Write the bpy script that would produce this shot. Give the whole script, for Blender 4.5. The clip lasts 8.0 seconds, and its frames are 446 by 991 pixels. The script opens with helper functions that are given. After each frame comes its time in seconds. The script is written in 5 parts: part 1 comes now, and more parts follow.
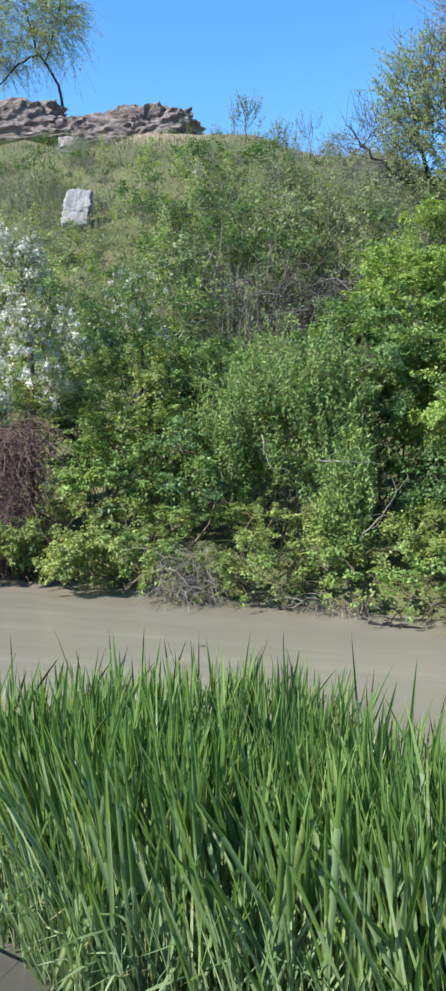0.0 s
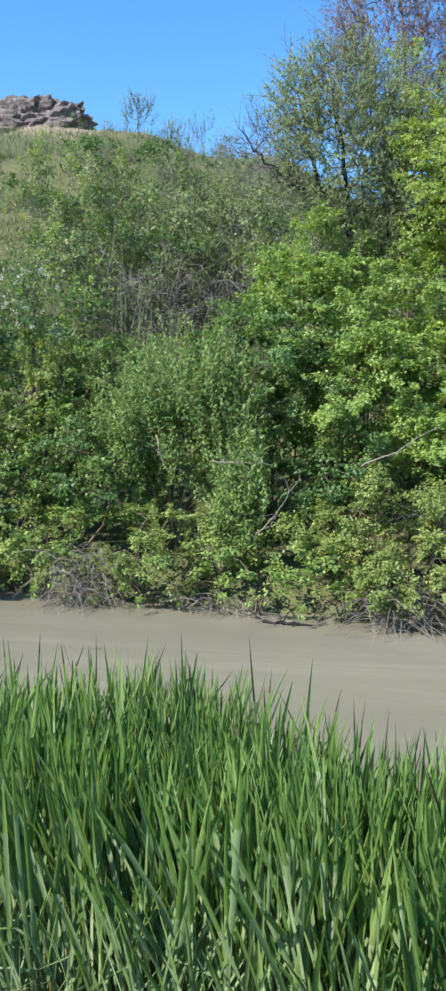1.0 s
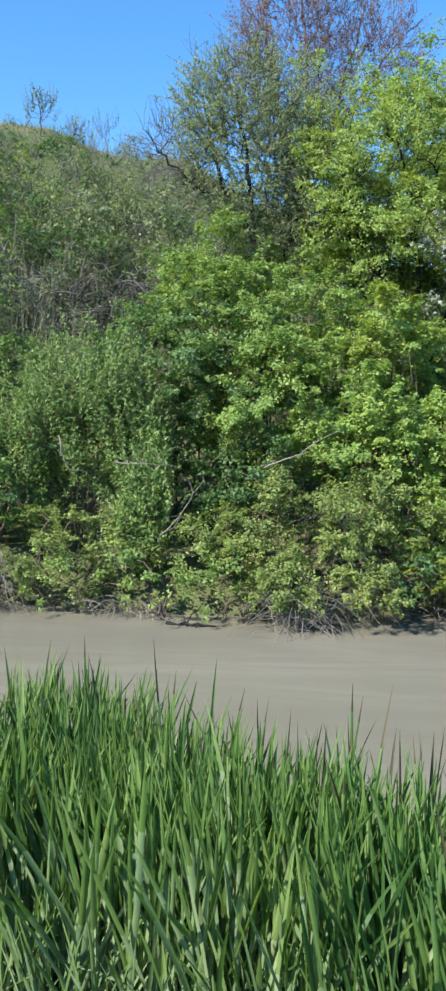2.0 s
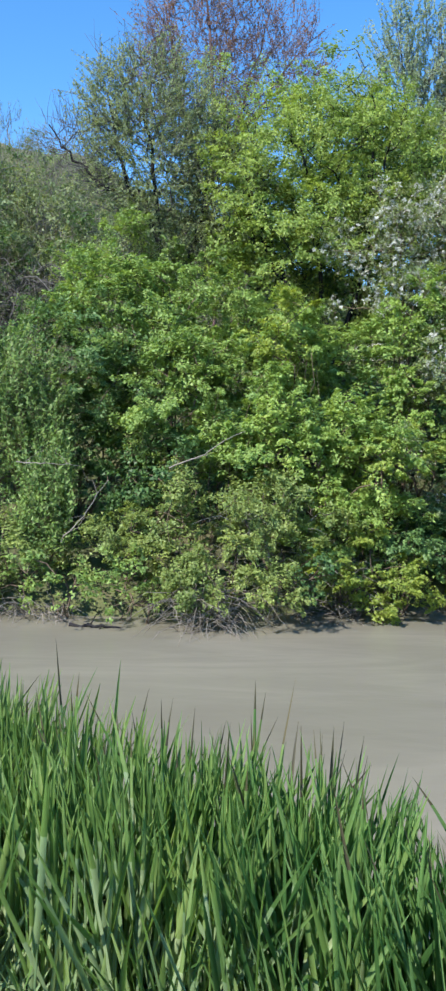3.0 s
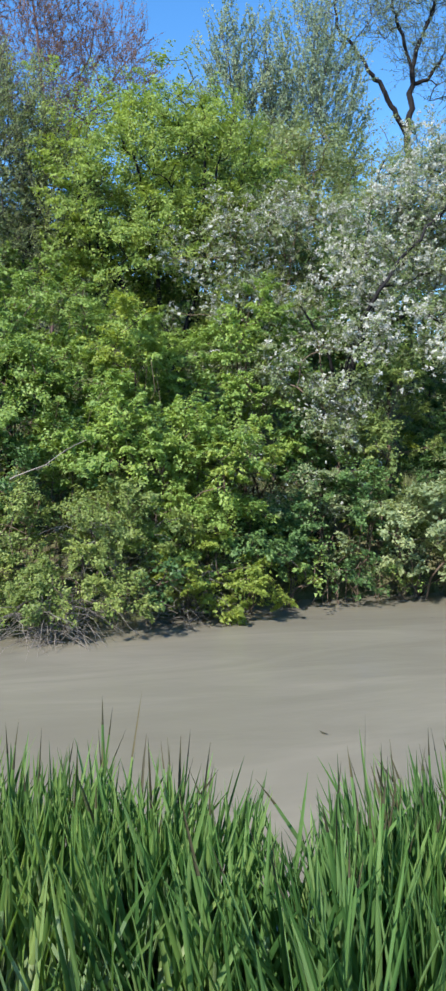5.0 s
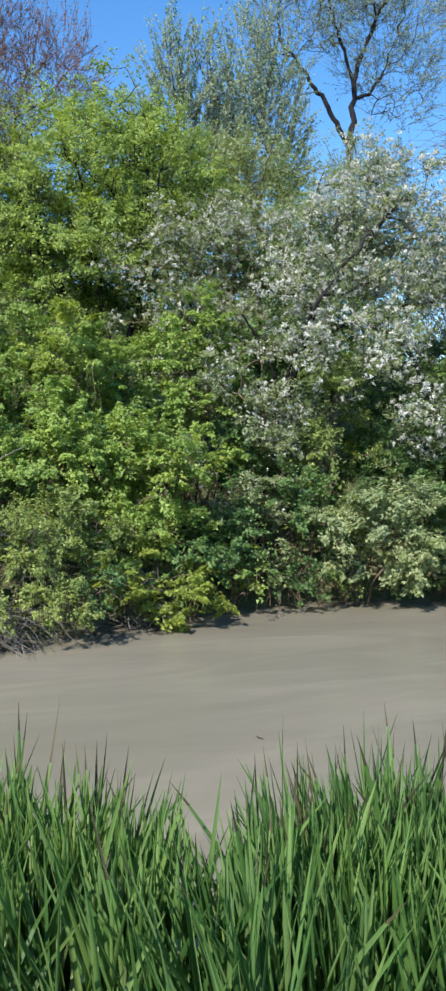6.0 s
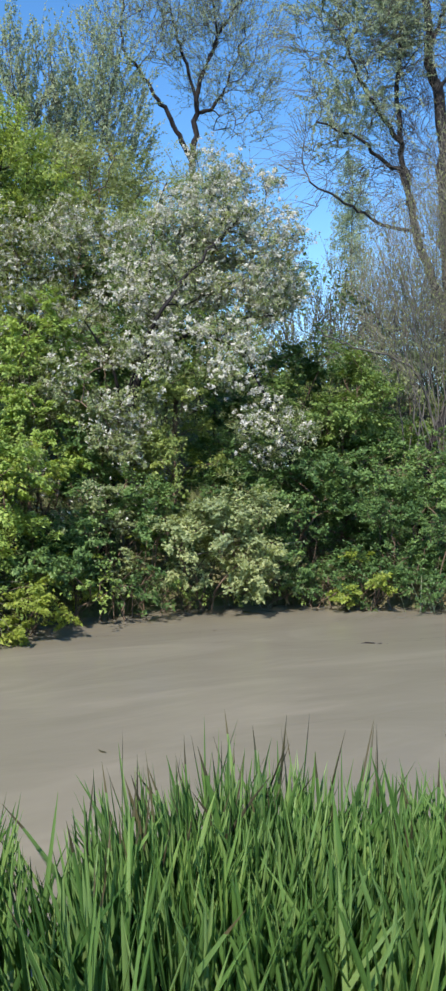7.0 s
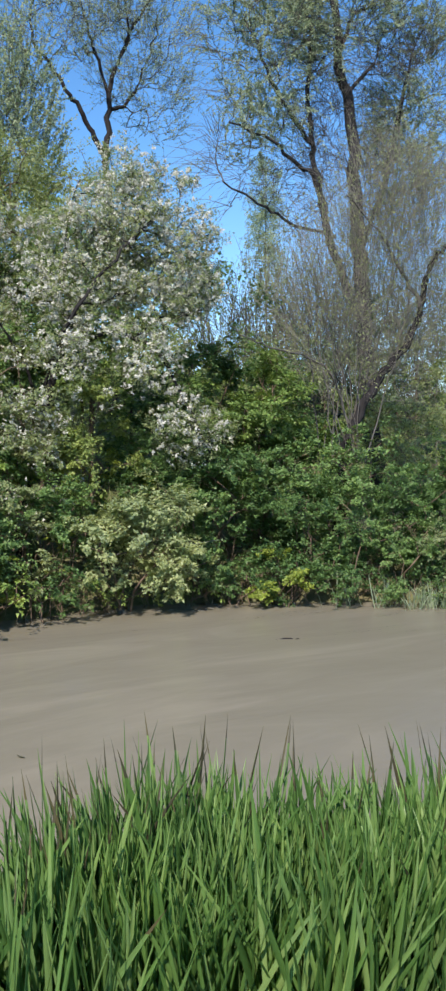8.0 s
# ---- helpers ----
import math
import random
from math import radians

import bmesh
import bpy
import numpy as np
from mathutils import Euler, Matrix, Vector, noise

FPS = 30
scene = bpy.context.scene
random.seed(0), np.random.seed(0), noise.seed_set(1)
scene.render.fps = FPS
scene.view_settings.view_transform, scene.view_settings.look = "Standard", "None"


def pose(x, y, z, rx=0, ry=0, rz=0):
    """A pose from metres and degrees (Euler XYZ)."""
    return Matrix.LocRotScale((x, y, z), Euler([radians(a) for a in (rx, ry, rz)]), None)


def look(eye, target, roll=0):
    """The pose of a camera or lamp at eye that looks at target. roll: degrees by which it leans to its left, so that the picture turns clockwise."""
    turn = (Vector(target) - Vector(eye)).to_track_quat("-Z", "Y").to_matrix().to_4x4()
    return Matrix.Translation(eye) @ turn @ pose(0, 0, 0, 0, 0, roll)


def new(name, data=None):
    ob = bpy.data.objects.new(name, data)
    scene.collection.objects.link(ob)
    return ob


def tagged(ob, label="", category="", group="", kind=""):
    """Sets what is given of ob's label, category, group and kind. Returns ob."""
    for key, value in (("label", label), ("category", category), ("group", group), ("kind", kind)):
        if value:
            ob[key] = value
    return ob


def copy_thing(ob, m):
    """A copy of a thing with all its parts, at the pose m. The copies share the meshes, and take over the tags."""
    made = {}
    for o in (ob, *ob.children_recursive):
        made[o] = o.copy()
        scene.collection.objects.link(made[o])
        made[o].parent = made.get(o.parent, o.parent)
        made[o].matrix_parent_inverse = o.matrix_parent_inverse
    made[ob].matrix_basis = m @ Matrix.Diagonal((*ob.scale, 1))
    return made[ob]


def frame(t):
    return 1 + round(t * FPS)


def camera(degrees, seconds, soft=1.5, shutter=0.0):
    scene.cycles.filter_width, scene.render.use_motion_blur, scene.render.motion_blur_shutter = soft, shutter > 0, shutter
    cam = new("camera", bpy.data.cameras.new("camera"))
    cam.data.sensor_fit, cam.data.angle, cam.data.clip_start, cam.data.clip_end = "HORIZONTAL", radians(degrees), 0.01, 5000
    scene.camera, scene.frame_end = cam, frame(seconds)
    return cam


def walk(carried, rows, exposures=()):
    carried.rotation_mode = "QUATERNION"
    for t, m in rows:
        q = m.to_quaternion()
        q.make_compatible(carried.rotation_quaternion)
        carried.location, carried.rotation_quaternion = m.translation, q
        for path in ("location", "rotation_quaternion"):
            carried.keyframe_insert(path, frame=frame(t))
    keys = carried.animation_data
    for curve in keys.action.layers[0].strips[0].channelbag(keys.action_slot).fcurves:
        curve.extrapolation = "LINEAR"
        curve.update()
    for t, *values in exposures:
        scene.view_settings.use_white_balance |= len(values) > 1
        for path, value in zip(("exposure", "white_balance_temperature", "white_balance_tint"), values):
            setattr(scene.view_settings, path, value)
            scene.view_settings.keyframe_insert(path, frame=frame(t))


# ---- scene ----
cam = camera(29.56, 8.0, soft=2.9)
PATH = [
    (0, pose(-0.043, 0.064, 2.456, 86.02, -0.01, 18.00)),
    (0.5, pose(-0.053, 0.057, 2.469, 85.88, -0.26, 14.29)),
    (1, pose(-0.065, 0.043, 2.485, 85.96, -0.40, 10.76)),
    (1.5, pose(-0.080, 0.042, 2.478, 86.10, -0.62, 8.35)),
    (2, pose(-0.070, 0.038, 2.483, 86.15, -0.99, 4.25)),
    (2.2, pose(-0.086, 0.058, 2.471, 86.27, -1.36, 2.65)),
    (3.3, pose(-0.060, 0.018, 2.496, 86.31, -1.42, -3.59)),
    (3.5, pose(-0.058, 0.024, 2.502, 86.34, -1.44, -4.49)),
    (4, pose(-0.055, 0.050, 2.496, 86.57, -1.05, -6.70)),
    (4.5, pose(-0.047, 0.008, 2.518, 86.68, -0.24, -9.70)),
    (4.7, pose(-0.057, -0.030, 2.544, 86.59, -0.08, -11.10)),
    (5.8, pose(0.068, -0.035, 2.512, 87.08, -0.10, -15.08)),
    (6, pose(0.095, -0.060, 2.504, 87.29, 0.05, -15.96)),
    (6.5, pose(0.144, -0.039, 2.504, 87.43, -0.17, -20.20)),
    (7, pose(0.132, -0.024, 2.499, 87.92, -0.24, -26.44)),
    (7.5, pose(0.108, -0.036, 2.510, 88.09, -0.25, -29.49)),
    (8, pose(0.117, -0.068, 2.527, 87.75, 0.30, -31.99)),
]
walk(cam, PATH, exposures=[(0.0, 1.16, 6980, 12), (2.0, 1.08, 6850, 11.5), (3.5, 0.98, 6630, 13), (4.5, 0.94, 6730, 13), (6.5, 0.83, 7100, 15), (8.0, 0.74, 7400, 17)])

# ---- world and sun ----
SUN_TO = Vector((-0.68, -0.67, 0.83)).normalized()
sun_high = math.asin(SUN_TO.z)
sun_round = math.atan2(SUN_TO.x, SUN_TO.y)
world = bpy.data.worlds.new("sky")
scene.world = world
world.use_nodes = True
wt = world.node_tree
sky = wt.nodes.new("ShaderNodeTexSky")
sky.sky_type = "NISHITA"
sky.sun_disc = False
sky.sun_elevation, sky.sun_rotation = sun_high, sun_round
sky.air_density, sky.dust_density, sky.ozone_density = 1.0, 0.0, 4.0
rich = wt.nodes.new("ShaderNodeHueSaturation")
rich.inputs["Saturation"].default_value = 1.25
wt.links.new(sky.outputs[0], rich.inputs["Color"])
wt.links.new(rich.outputs[0], wt.nodes["Background"].inputs[0])
wt.nodes["Background"].inputs[1].default_value = 0.15
sun = new("sun", bpy.data.lights.new("sun", "SUN"))
sun.data.energy, sun.data.angle, sun.data.color = 5.0, radians(0.53), (1.0, 0.95, 0.87)
sun.matrix_world = look(SUN_TO * 60, (0, 0, 0))

RNG = np.random.default_rng(7)


# ---- materials ----
def nodes_of(name):
    mat = bpy.data.materials.new(name)
    mat.use_nodes = True
    nt = mat.node_tree
    return mat, nt, nt.nodes["Principled BSDF"], nt.nodes["Material Output"]


def ramp(nt, fac, stops):
    r = nt.nodes.new("ShaderNodeValToRGB")
    while len(r.color_ramp.elements) < len(stops):
        r.color_ramp.elements.new(0.5)
    for el, (at, col) in zip(r.color_ramp.elements, stops):
        el.position, el.color = at, (*col, 1)
    nt.links.new(fac, r.inputs[0])
    return r.outputs[0]


def noise_of(nt, scale, detail=4, rough=0.6, stretch=None, distort=0.0):
    co = nt.nodes.new("ShaderNodeTexCoord")
    n = nt.nodes.new("ShaderNodeTexNoise")
    n.inputs["Scale"].default_value, n.inputs["Detail"].default_value = scale, detail
    n.inputs["Roughness"].default_value, n.inputs["Distortion"].default_value = rough, distort
    if stretch:
        mp = nt.nodes.new("ShaderNodeMapping")
        mp.inputs["Scale"].default_value = stretch
        nt.links.new(co.outputs["Object"], mp.inputs[0])
        nt.links.new(mp.outputs[0], n.inputs["Vector"])
    else:
        nt.links.new(co.outputs["Object"], n.inputs["Vector"])
    return n.outputs["Fac"]


def blend(nt, kind, fac, a, b):
    m = nt.nodes.new("ShaderNodeMix")
    m.data_type, m.blend_type = "RGBA", kind
    for sock, v in ((m.inputs[0], fac), (m.inputs[6], a), (m.inputs[7], b)):
        if isinstance(v, (int, float)):
            sock.default_value = v
        elif isinstance(v, tuple):
            sock.default_value = (*v, 1)
        else:
            nt.links.new(v, sock)
    return m.outputs[2]


def bump(nt, bsdf, height, strength, distance):
    b = nt.nodes.new("ShaderNodeBump")
    b.inputs["Strength"].default_value, b.inputs["Distance"].default_value = strength, distance
    nt.links.new(height, b.inputs["Height"])
    nt.links.new(b.outputs[0], bsdf.inputs["Normal"])


def leaf_mat(name, dark, mid, light, thin=0.35, rough=0.52, patch=1.6, through_tint=(1.25, 1.2, 0.55)):
    """Leaves: every leaf has its own tone, and whole sprays drift in hue; light shines through them."""
    mat, nt, bsdf, out = nodes_of(name)
    geo = nt.nodes.new("ShaderNodeNewGeometry")
    col = ramp(nt, geo.outputs["Random Per Island"], [(0.0, dark), (0.5, mid), (1.0, light)])
    drift = ramp(nt, noise_of(nt, patch, 3), [(0.3, (0.72, 0.80, 0.80)), (0.7, (1.18, 1.12, 0.92))])
    col = blend(nt, "MULTIPLY", 1.0 if patch else 0.0, col, drift)
    nt.links.new(col, bsdf.inputs["Base Color"])
    bsdf.inputs["Roughness"].default_value = rough
    bsdf.inputs["Specular IOR Level"].default_value = 0.36
    tr = nt.nodes.new("ShaderNodeBsdfTranslucent")
    nt.links.new(blend(nt, "MULTIPLY", 1.0, col, through_tint), tr.inputs[0])
    mx = nt.nodes.new("ShaderNodeMixShader")
    mx.inputs[0].default_value = thin
    nt.links.new(bsdf.outputs[0], mx.inputs[1])
    nt.links.new(tr.outputs[0], mx.inputs[2])
    nt.links.new(mx.outputs[0], out.inputs[0])
    return mat


def bark_mat(name, dark, light, scale=9.0):
    mat, nt, bsdf, _ = nodes_of(name)
    n = noise_of(nt, scale, 6, 0.7, (1, 1, 0.25))
    nt.links.new(ramp(nt, n, [(0.3, dark), (0.7, light)]), bsdf.inputs["Base Color"])
    bsdf.inputs["Roughness"].default_value = 0.9
    bsdf.inputs["Specular IOR Level"].default_value = 0.12
    bump(nt, bsdf, n, 0.7, 0.02)
    return mat


LEAF = {
    "maple": leaf_mat("maple_leaf", (0.145, 0.24, 0.07), (0.205, 0.322, 0.1), (0.265, 0.39, 0.13), thin=0.4),
    "field": leaf_mat("field_leaf", (0.09, 0.165, 0.05), (0.138, 0.236, 0.072), (0.195, 0.302, 0.1), thin=0.35),
    "bright": leaf_mat("bright_leaf", (0.16, 0.225, 0.05), (0.24, 0.325, 0.074), (0.315, 0.4, 0.105), thin=0.45),
    "olive": leaf_mat("olive_leaf", (0.132, 0.188, 0.06), (0.202, 0.276, 0.089), (0.274, 0.352, 0.127), thin=0.35),
    "pale": leaf_mat("pale_leaf", (0.19, 0.295, 0.078), (0.25, 0.378, 0.11), (0.315, 0.445, 0.148), thin=0.42),
    "spring": leaf_mat("spring_leaf", (0.168, 0.252, 0.066), (0.245, 0.352, 0.096), (0.325, 0.435, 0.132), thin=0.42),
    "poplar": leaf_mat("poplar_leaf", (0.185, 0.255, 0.19), (0.26, 0.34, 0.255), (0.34, 0.415, 0.325), thin=0.48, through_tint=(1.1, 1.15, 0.85)),
    "haze": leaf_mat("young_willow_leaf", (0.185, 0.245, 0.135), (0.26, 0.335, 0.19), (0.34, 0.415, 0.25), thin=0.5),
    "silver": leaf_mat("silver_leaf", (0.2, 0.262, 0.148), (0.28, 0.355, 0.208), (0.36, 0.435, 0.272), thin=0.45),
    # deep and dark also carry painted shade for bushes in hollows
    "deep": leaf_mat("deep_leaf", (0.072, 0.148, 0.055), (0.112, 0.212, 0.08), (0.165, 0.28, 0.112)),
    "dark": leaf_mat("dark_and_shade_leaf", (0.042, 0.096, 0.038), (0.07, 0.15, 0.055), (0.112, 0.212, 0.08)),
    "grey": leaf_mat("grey_leaf", (0.145, 0.2, 0.11), (0.21, 0.275, 0.155), (0.285, 0.35, 0.205), thin=0.42),
    "scrub": leaf_mat("scrub_leaf", (0.1, 0.155, 0.075), (0.15, 0.215, 0.108), (0.205, 0.275, 0.145), rough=0.6, patch=0.5),
    "russet": leaf_mat("russet_bud", (0.14, 0.075, 0.075), (0.20, 0.115, 0.11), (0.25, 0.17, 0.14)),
    "reed": leaf_mat("reed_blade", (0.062, 0.136, 0.04), (0.122, 0.224, 0.069), (0.22, 0.33, 0.135), thin=0.45, rough=0.36, patch=2.5, through_tint=(1.22, 1.2, 0.66)),
    "rush": leaf_mat("deep_reed_blade", (0.04, 0.105, 0.031), (0.092, 0.198, 0.062), (0.195, 0.318, 0.132), thin=0.42, rough=0.36, patch=2.5, through_tint=(1.15, 1.2, 0.68)),
    "tip": leaf_mat("reed_tip", (0.03, 0.034, 0.02), (0.05, 0.048, 0.03), (0.085, 0.078, 0.045), thin=0.15),
    "straw": leaf_mat("straw_blade", (0.20, 0.19, 0.10), (0.28, 0.26, 0.15), (0.36, 0.33, 0.20)),
    "grass": leaf_mat("hill_grass", (0.085, 0.125, 0.062), (0.125, 0.17, 0.088), (0.18, 0.22, 0.12), rough=0.6, patch=0.3),
    "sheath": leaf_mat("reed_sheath", (0.14, 0.225, 0.112), (0.21, 0.31, 0.168), (0.31, 0.405, 0.25), thin=0.35, patch=2.5, through_tint=(1.1, 1.15, 0.85)),
    "petal": leaf_mat("white_petal", (0.37, 0.395, 0.365), (0.48, 0.505, 0.47), (0.6, 0.625, 0.585), thin=0.3, patch=0.0, through_tint=(1.0, 1.0, 0.95)),
}
BARK = {
    "brown": bark_mat("brown_bark", (0.07, 0.052, 0.04), (0.16, 0.125, 0.095)),
    "dark": bark_mat("dark_bark", (0.010, 0.010, 0.011), (0.027, 0.027, 0.03)),
    "grey": bark_mat("grey_twig", (0.108, 0.108, 0.096), (0.236, 0.234, 0.207)),
    "russet": bark_mat("russet_twig", (0.10, 0.068, 0.07), (0.19, 0.135, 0.14)),
    "plum": bark_mat("bramble_cane", (0.075, 0.05, 0.05), (0.165, 0.115, 0.11)),
    "ash": bark_mat("ash_grey_bark", (0.016, 0.017, 0.02), (0.045, 0.045, 0.05)),
    "slate": bark_mat("slate_twig", (0.047, 0.048, 0.048), (0.122, 0.122, 0.118)),
    "bleached": bark_mat("bleached_twig", (0.11, 0.10, 0.09), (0.25, 0.235, 0.21)),
}

GROUND, nt, bsdf, _ = nodes_of("bank_soil")
n1, n2 = noise_of(nt, 0.35, 6, 0.6), noise_of(nt, 7.0, 6, 0.7)
col = ramp(nt, n1, [(0.32, (0.06, 0.085, 0.03)), (0.5, (0.09, 0.11, 0.045)), (0.64, (0.11, 0.105, 0.06)), (0.75, (0.075, 0.10, 0.035))])
co = nt.nodes.new("ShaderNodeTexCoord")
sp = nt.nodes.new("ShaderNodeSeparateXYZ")
nt.links.new(co.outputs["Object"], sp.inputs[0])
mr = nt.nodes.new("ShaderNodeMapRange")
mr.inputs["From Min"].default_value, mr.inputs["From Max"].default_value = 33.0, 35.0
nt.links.new(sp.outputs["Y"], mr.inputs["Value"])
mw = nt.nodes.new("ShaderNodeMapRange")
mw.inputs["From Min"].default_value, mw.inputs["From Max"].default_value = -4.5, -7.5
nt.links.new(sp.outputs["X"], mw.inputs["Value"])
both = nt.nodes.new("ShaderNodeMath")
both.operation = "MULTIPLY"
nt.links.new(mr.outputs[0], both.inputs[0])
nt.links.new(mw.outputs[0], both.inputs[1])
col = blend(nt, "MIX", both.outputs[0], col, ramp(nt, n1, [(0.35, (0.25, 0.195, 0.165)), (0.6, (0.19, 0.165, 0.125)), (0.75, (0.13, 0.135, 0.075))]))
nt.links.new(blend(nt, "MULTIPLY", 0.8, col, ramp(nt, n2, [(0.3, (0.55, 0.55, 0.5)), (0.7, (1.2, 1.15, 1.05))])), bsdf.inputs["Base Color"])
bsdf.inputs["Roughness"].default_value = 0.95
bump(nt, bsdf, n2, 0.8, 0.06)

WATER, nt, bsdf, _ = nodes_of("muddy_water")
drift = noise_of(nt, 0.6, 5, 0.6, (0.3, 1.3, 1.0), 1.2)
fine = noise_of(nt, 1.2, 4, 0.55, (0.6, 1.4, 1.0), 0.4)
co = nt.nodes.new("ShaderNodeTexCoord")
sp = nt.nodes.new("ShaderNodeSeparateXYZ")
nt.links.new(co.outputs["Object"], sp.inputs[0])
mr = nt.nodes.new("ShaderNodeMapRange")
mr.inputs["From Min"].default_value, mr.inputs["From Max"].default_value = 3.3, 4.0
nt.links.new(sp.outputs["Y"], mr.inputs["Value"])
# darker, greyer water towards the near bank, blending out from Y 3.3 to 4
near_tone = ramp(nt, noise_of(nt, 2.2, 5, 0.6), [(0.3, (0.05, 0.051, 0.048)), (0.7, (0.085, 0.085, 0.08))])
mud = blend(nt, "MIX", mr.outputs[0], near_tone, ramp(nt, drift, [(0.3, (0.160, 0.154, 0.124)), (0.5, (0.173, 0.167, 0.135)), (0.66, (0.202, 0.194, 0.158)), (0.76, (0.177, 0.170, 0.137))]))
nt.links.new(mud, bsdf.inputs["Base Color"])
bsdf.inputs["Roughness"].default_value, bsdf.inputs["IOR"].default_value = 0.22, 1.33
bump(nt, bsdf, fine, 0.25, 0.05)

ROCK, nt, bsdf, _ = nodes_of("pale_cliff_rock")
strata = noise_of(nt, 1.9, 9, 0.78, (0.7, 0.7, 2.4), 0.7)
grain = noise_of(nt, 6.0, 6, 0.7)
col = ramp(nt, strata, [(0.3, (0.07, 0.06, 0.063)), (0.44, (0.2, 0.174, 0.176)), (0.62, (0.4, 0.362, 0.362))])
nt.links.new(blend(nt, "MULTIPLY", 0.7, col, ramp(nt, grain, [(0.3, (0.6, 0.6, 0.6)), (0.7, (1.15, 1.12, 1.1))])), bsdf.inputs["Base Color"])
bsdf.inputs["Roughness"].default_value = 0.95
crack = noise_of(nt, 4.5, 10, 0.85, (0.7, 0.7, 2.2), 0.8)
bump(nt, bsdf, crack, 1.0, 0.3)

SLAB, nt, bsdf, _ = nodes_of("weathered_white_stone")
n = noise_of(nt, 5.0, 7, 0.75, (1, 1, 0.3), 0.5)
nt.links.new(ramp(nt, n, [(0.32, (0.11, 0.115, 0.12)), (0.5, (0.21, 0.212, 0.225)), (0.68, (0.34, 0.342, 0.36))]), bsdf.inputs["Base Color"])
bsdf.inputs["Roughness"].default_value = 0.9
bump(nt, bsdf, n, 0.5, 0.03)


# ---- mesh helpers ----
def mesh_of(name, verts, faces, mats, index=None, smooth=False):
    """A mesh from arrays: faces is an array of rows with the same number of corners."""
    me = bpy.data.meshes.new(name)
    faces = np.asarray(faces, dtype=np.int32)
    count, side = faces.shape
    me.vertices.add(len(verts))
    me.vertices.foreach_set("co", np.asarray(verts, dtype=np.float32).ravel())
    me.loops.add(count * side)
    me.loops.foreach_set("vertex_index", faces.ravel())
    me.polygons.add(count)
    me.polygons.foreach_set("loop_start", np.arange(0, count * side, side, dtype=np.int32))
    for m in mats:
        me.materials.append(m)
    if index is not None:
        me.polygons.foreach_set("material_index", np.asarray(index, dtype=np.int32))
    me.polygons.foreach_set("use_smooth", np.full(count, smooth))
    me.update(calc_edges=True)
    return me


def put(name, me, parent=None, label=""):
    ob = new(name, me)
    if parent is not None:
        ob.parent = parent
    return tagged(ob, label)


def unit(v):
    return v / np.maximum(np.linalg.norm(v, axis=-1, keepdims=True), 1e-9)


def leaf_arrays(at, normal, size, wide, rng, along=None, fold=0.25, tiny=False):
    """Folded kite-shaped leaves at points, facing normal; along gives the way of the tips; tiny ones are single blades of three corners."""
    n = len(at)
    normal = unit(normal)
    if along is None:
        along = rng.normal(size=(n, 3))
    tip = unit(along - normal * (along * normal).sum(1, keepdims=True))
    side = np.cross(normal, tip)
    ln = (size * rng.uniform(0.65, 1.25, n))[:, None]
    if tiny:
        v = np.stack([at - side * ln * wide * 0.5, at + side * ln * wide * 0.5, at + tip * ln], 1)
        return v.reshape(-1, 3), np.arange(n * 3).reshape(-1, 3)
    v = np.empty((n, 4, 3))
    v[:, 0] = at
    v[:, 1] = at + tip * ln * 0.45 + side * ln * wide * 0.5 - normal * ln * fold * wide
    v[:, 2] = at + tip * ln - normal * ln * 0.12
    v[:, 3] = at + tip * ln * 0.45 - side * ln * wide * 0.5 - normal * ln * fold * wide
    i = np.arange(n)[:, None] * 4
    f = np.concatenate([i + [0, 1, 2], i + [0, 2, 3]], 1).reshape(-1, 3)
    return v.reshape(-1, 3), f


def tube_arrays(lines, sides=5):
    """Tapered tubes along polylines [(points, radii), ...] as quads."""
    vs, fs, base = [], [], 0
    ang = np.linspace(0, 2 * np.pi, sides, endpoint=False)
    for pts, rad in lines:
        pts = np.asarray(pts, float)
        k = len(pts)
        d = unit(np.gradient(pts, axis=0))
        ref = np.where(np.abs(d[:, 2:3]) > 0.9, [[1.0, 0, 0]], [[0, 0, 1.0]])
        a = unit(np.cross(d, ref))
        b = np.cross(d, a)
        ring = pts[:, None] + (a[:, None] * np.cos(ang)[None, :, None] + b[:, None] * np.sin(ang)[None, :, None]) * np.asarray(rad)[:, None, None]
        vs.append(ring.reshape(-1, 3))
        r, c = np.meshgrid(np.arange(k - 1), np.arange(sides), indexing="ij")
        c2 = (c + 1) % sides
        fs.append((np.stack([r * sides + c, r * sides + c2, (r + 1) * sides + c2, (r + 1) * sides + c], -1) + base).reshape(-1, 4))
        base += k * sides
    return np.concatenate(vs), np.concatenate(fs)


def wander(a, b, k, amount, rng, sag=0.0):
    """A slightly crooked line from a to b; sag > 0 arches it upwards."""
    s = np.linspace(0, 1, k)[:, None]
    span = np.linalg.norm(np.asarray(b) - a)
    p = np.asarray(a) * (1 - s) + np.asarray(b) * s
    p[1:-1] += rng.normal(size=(k - 2, 3)) * amount * span
    p[:, 2] += (4 * s * (1 - s))[:, 0] * sag * span
    return p


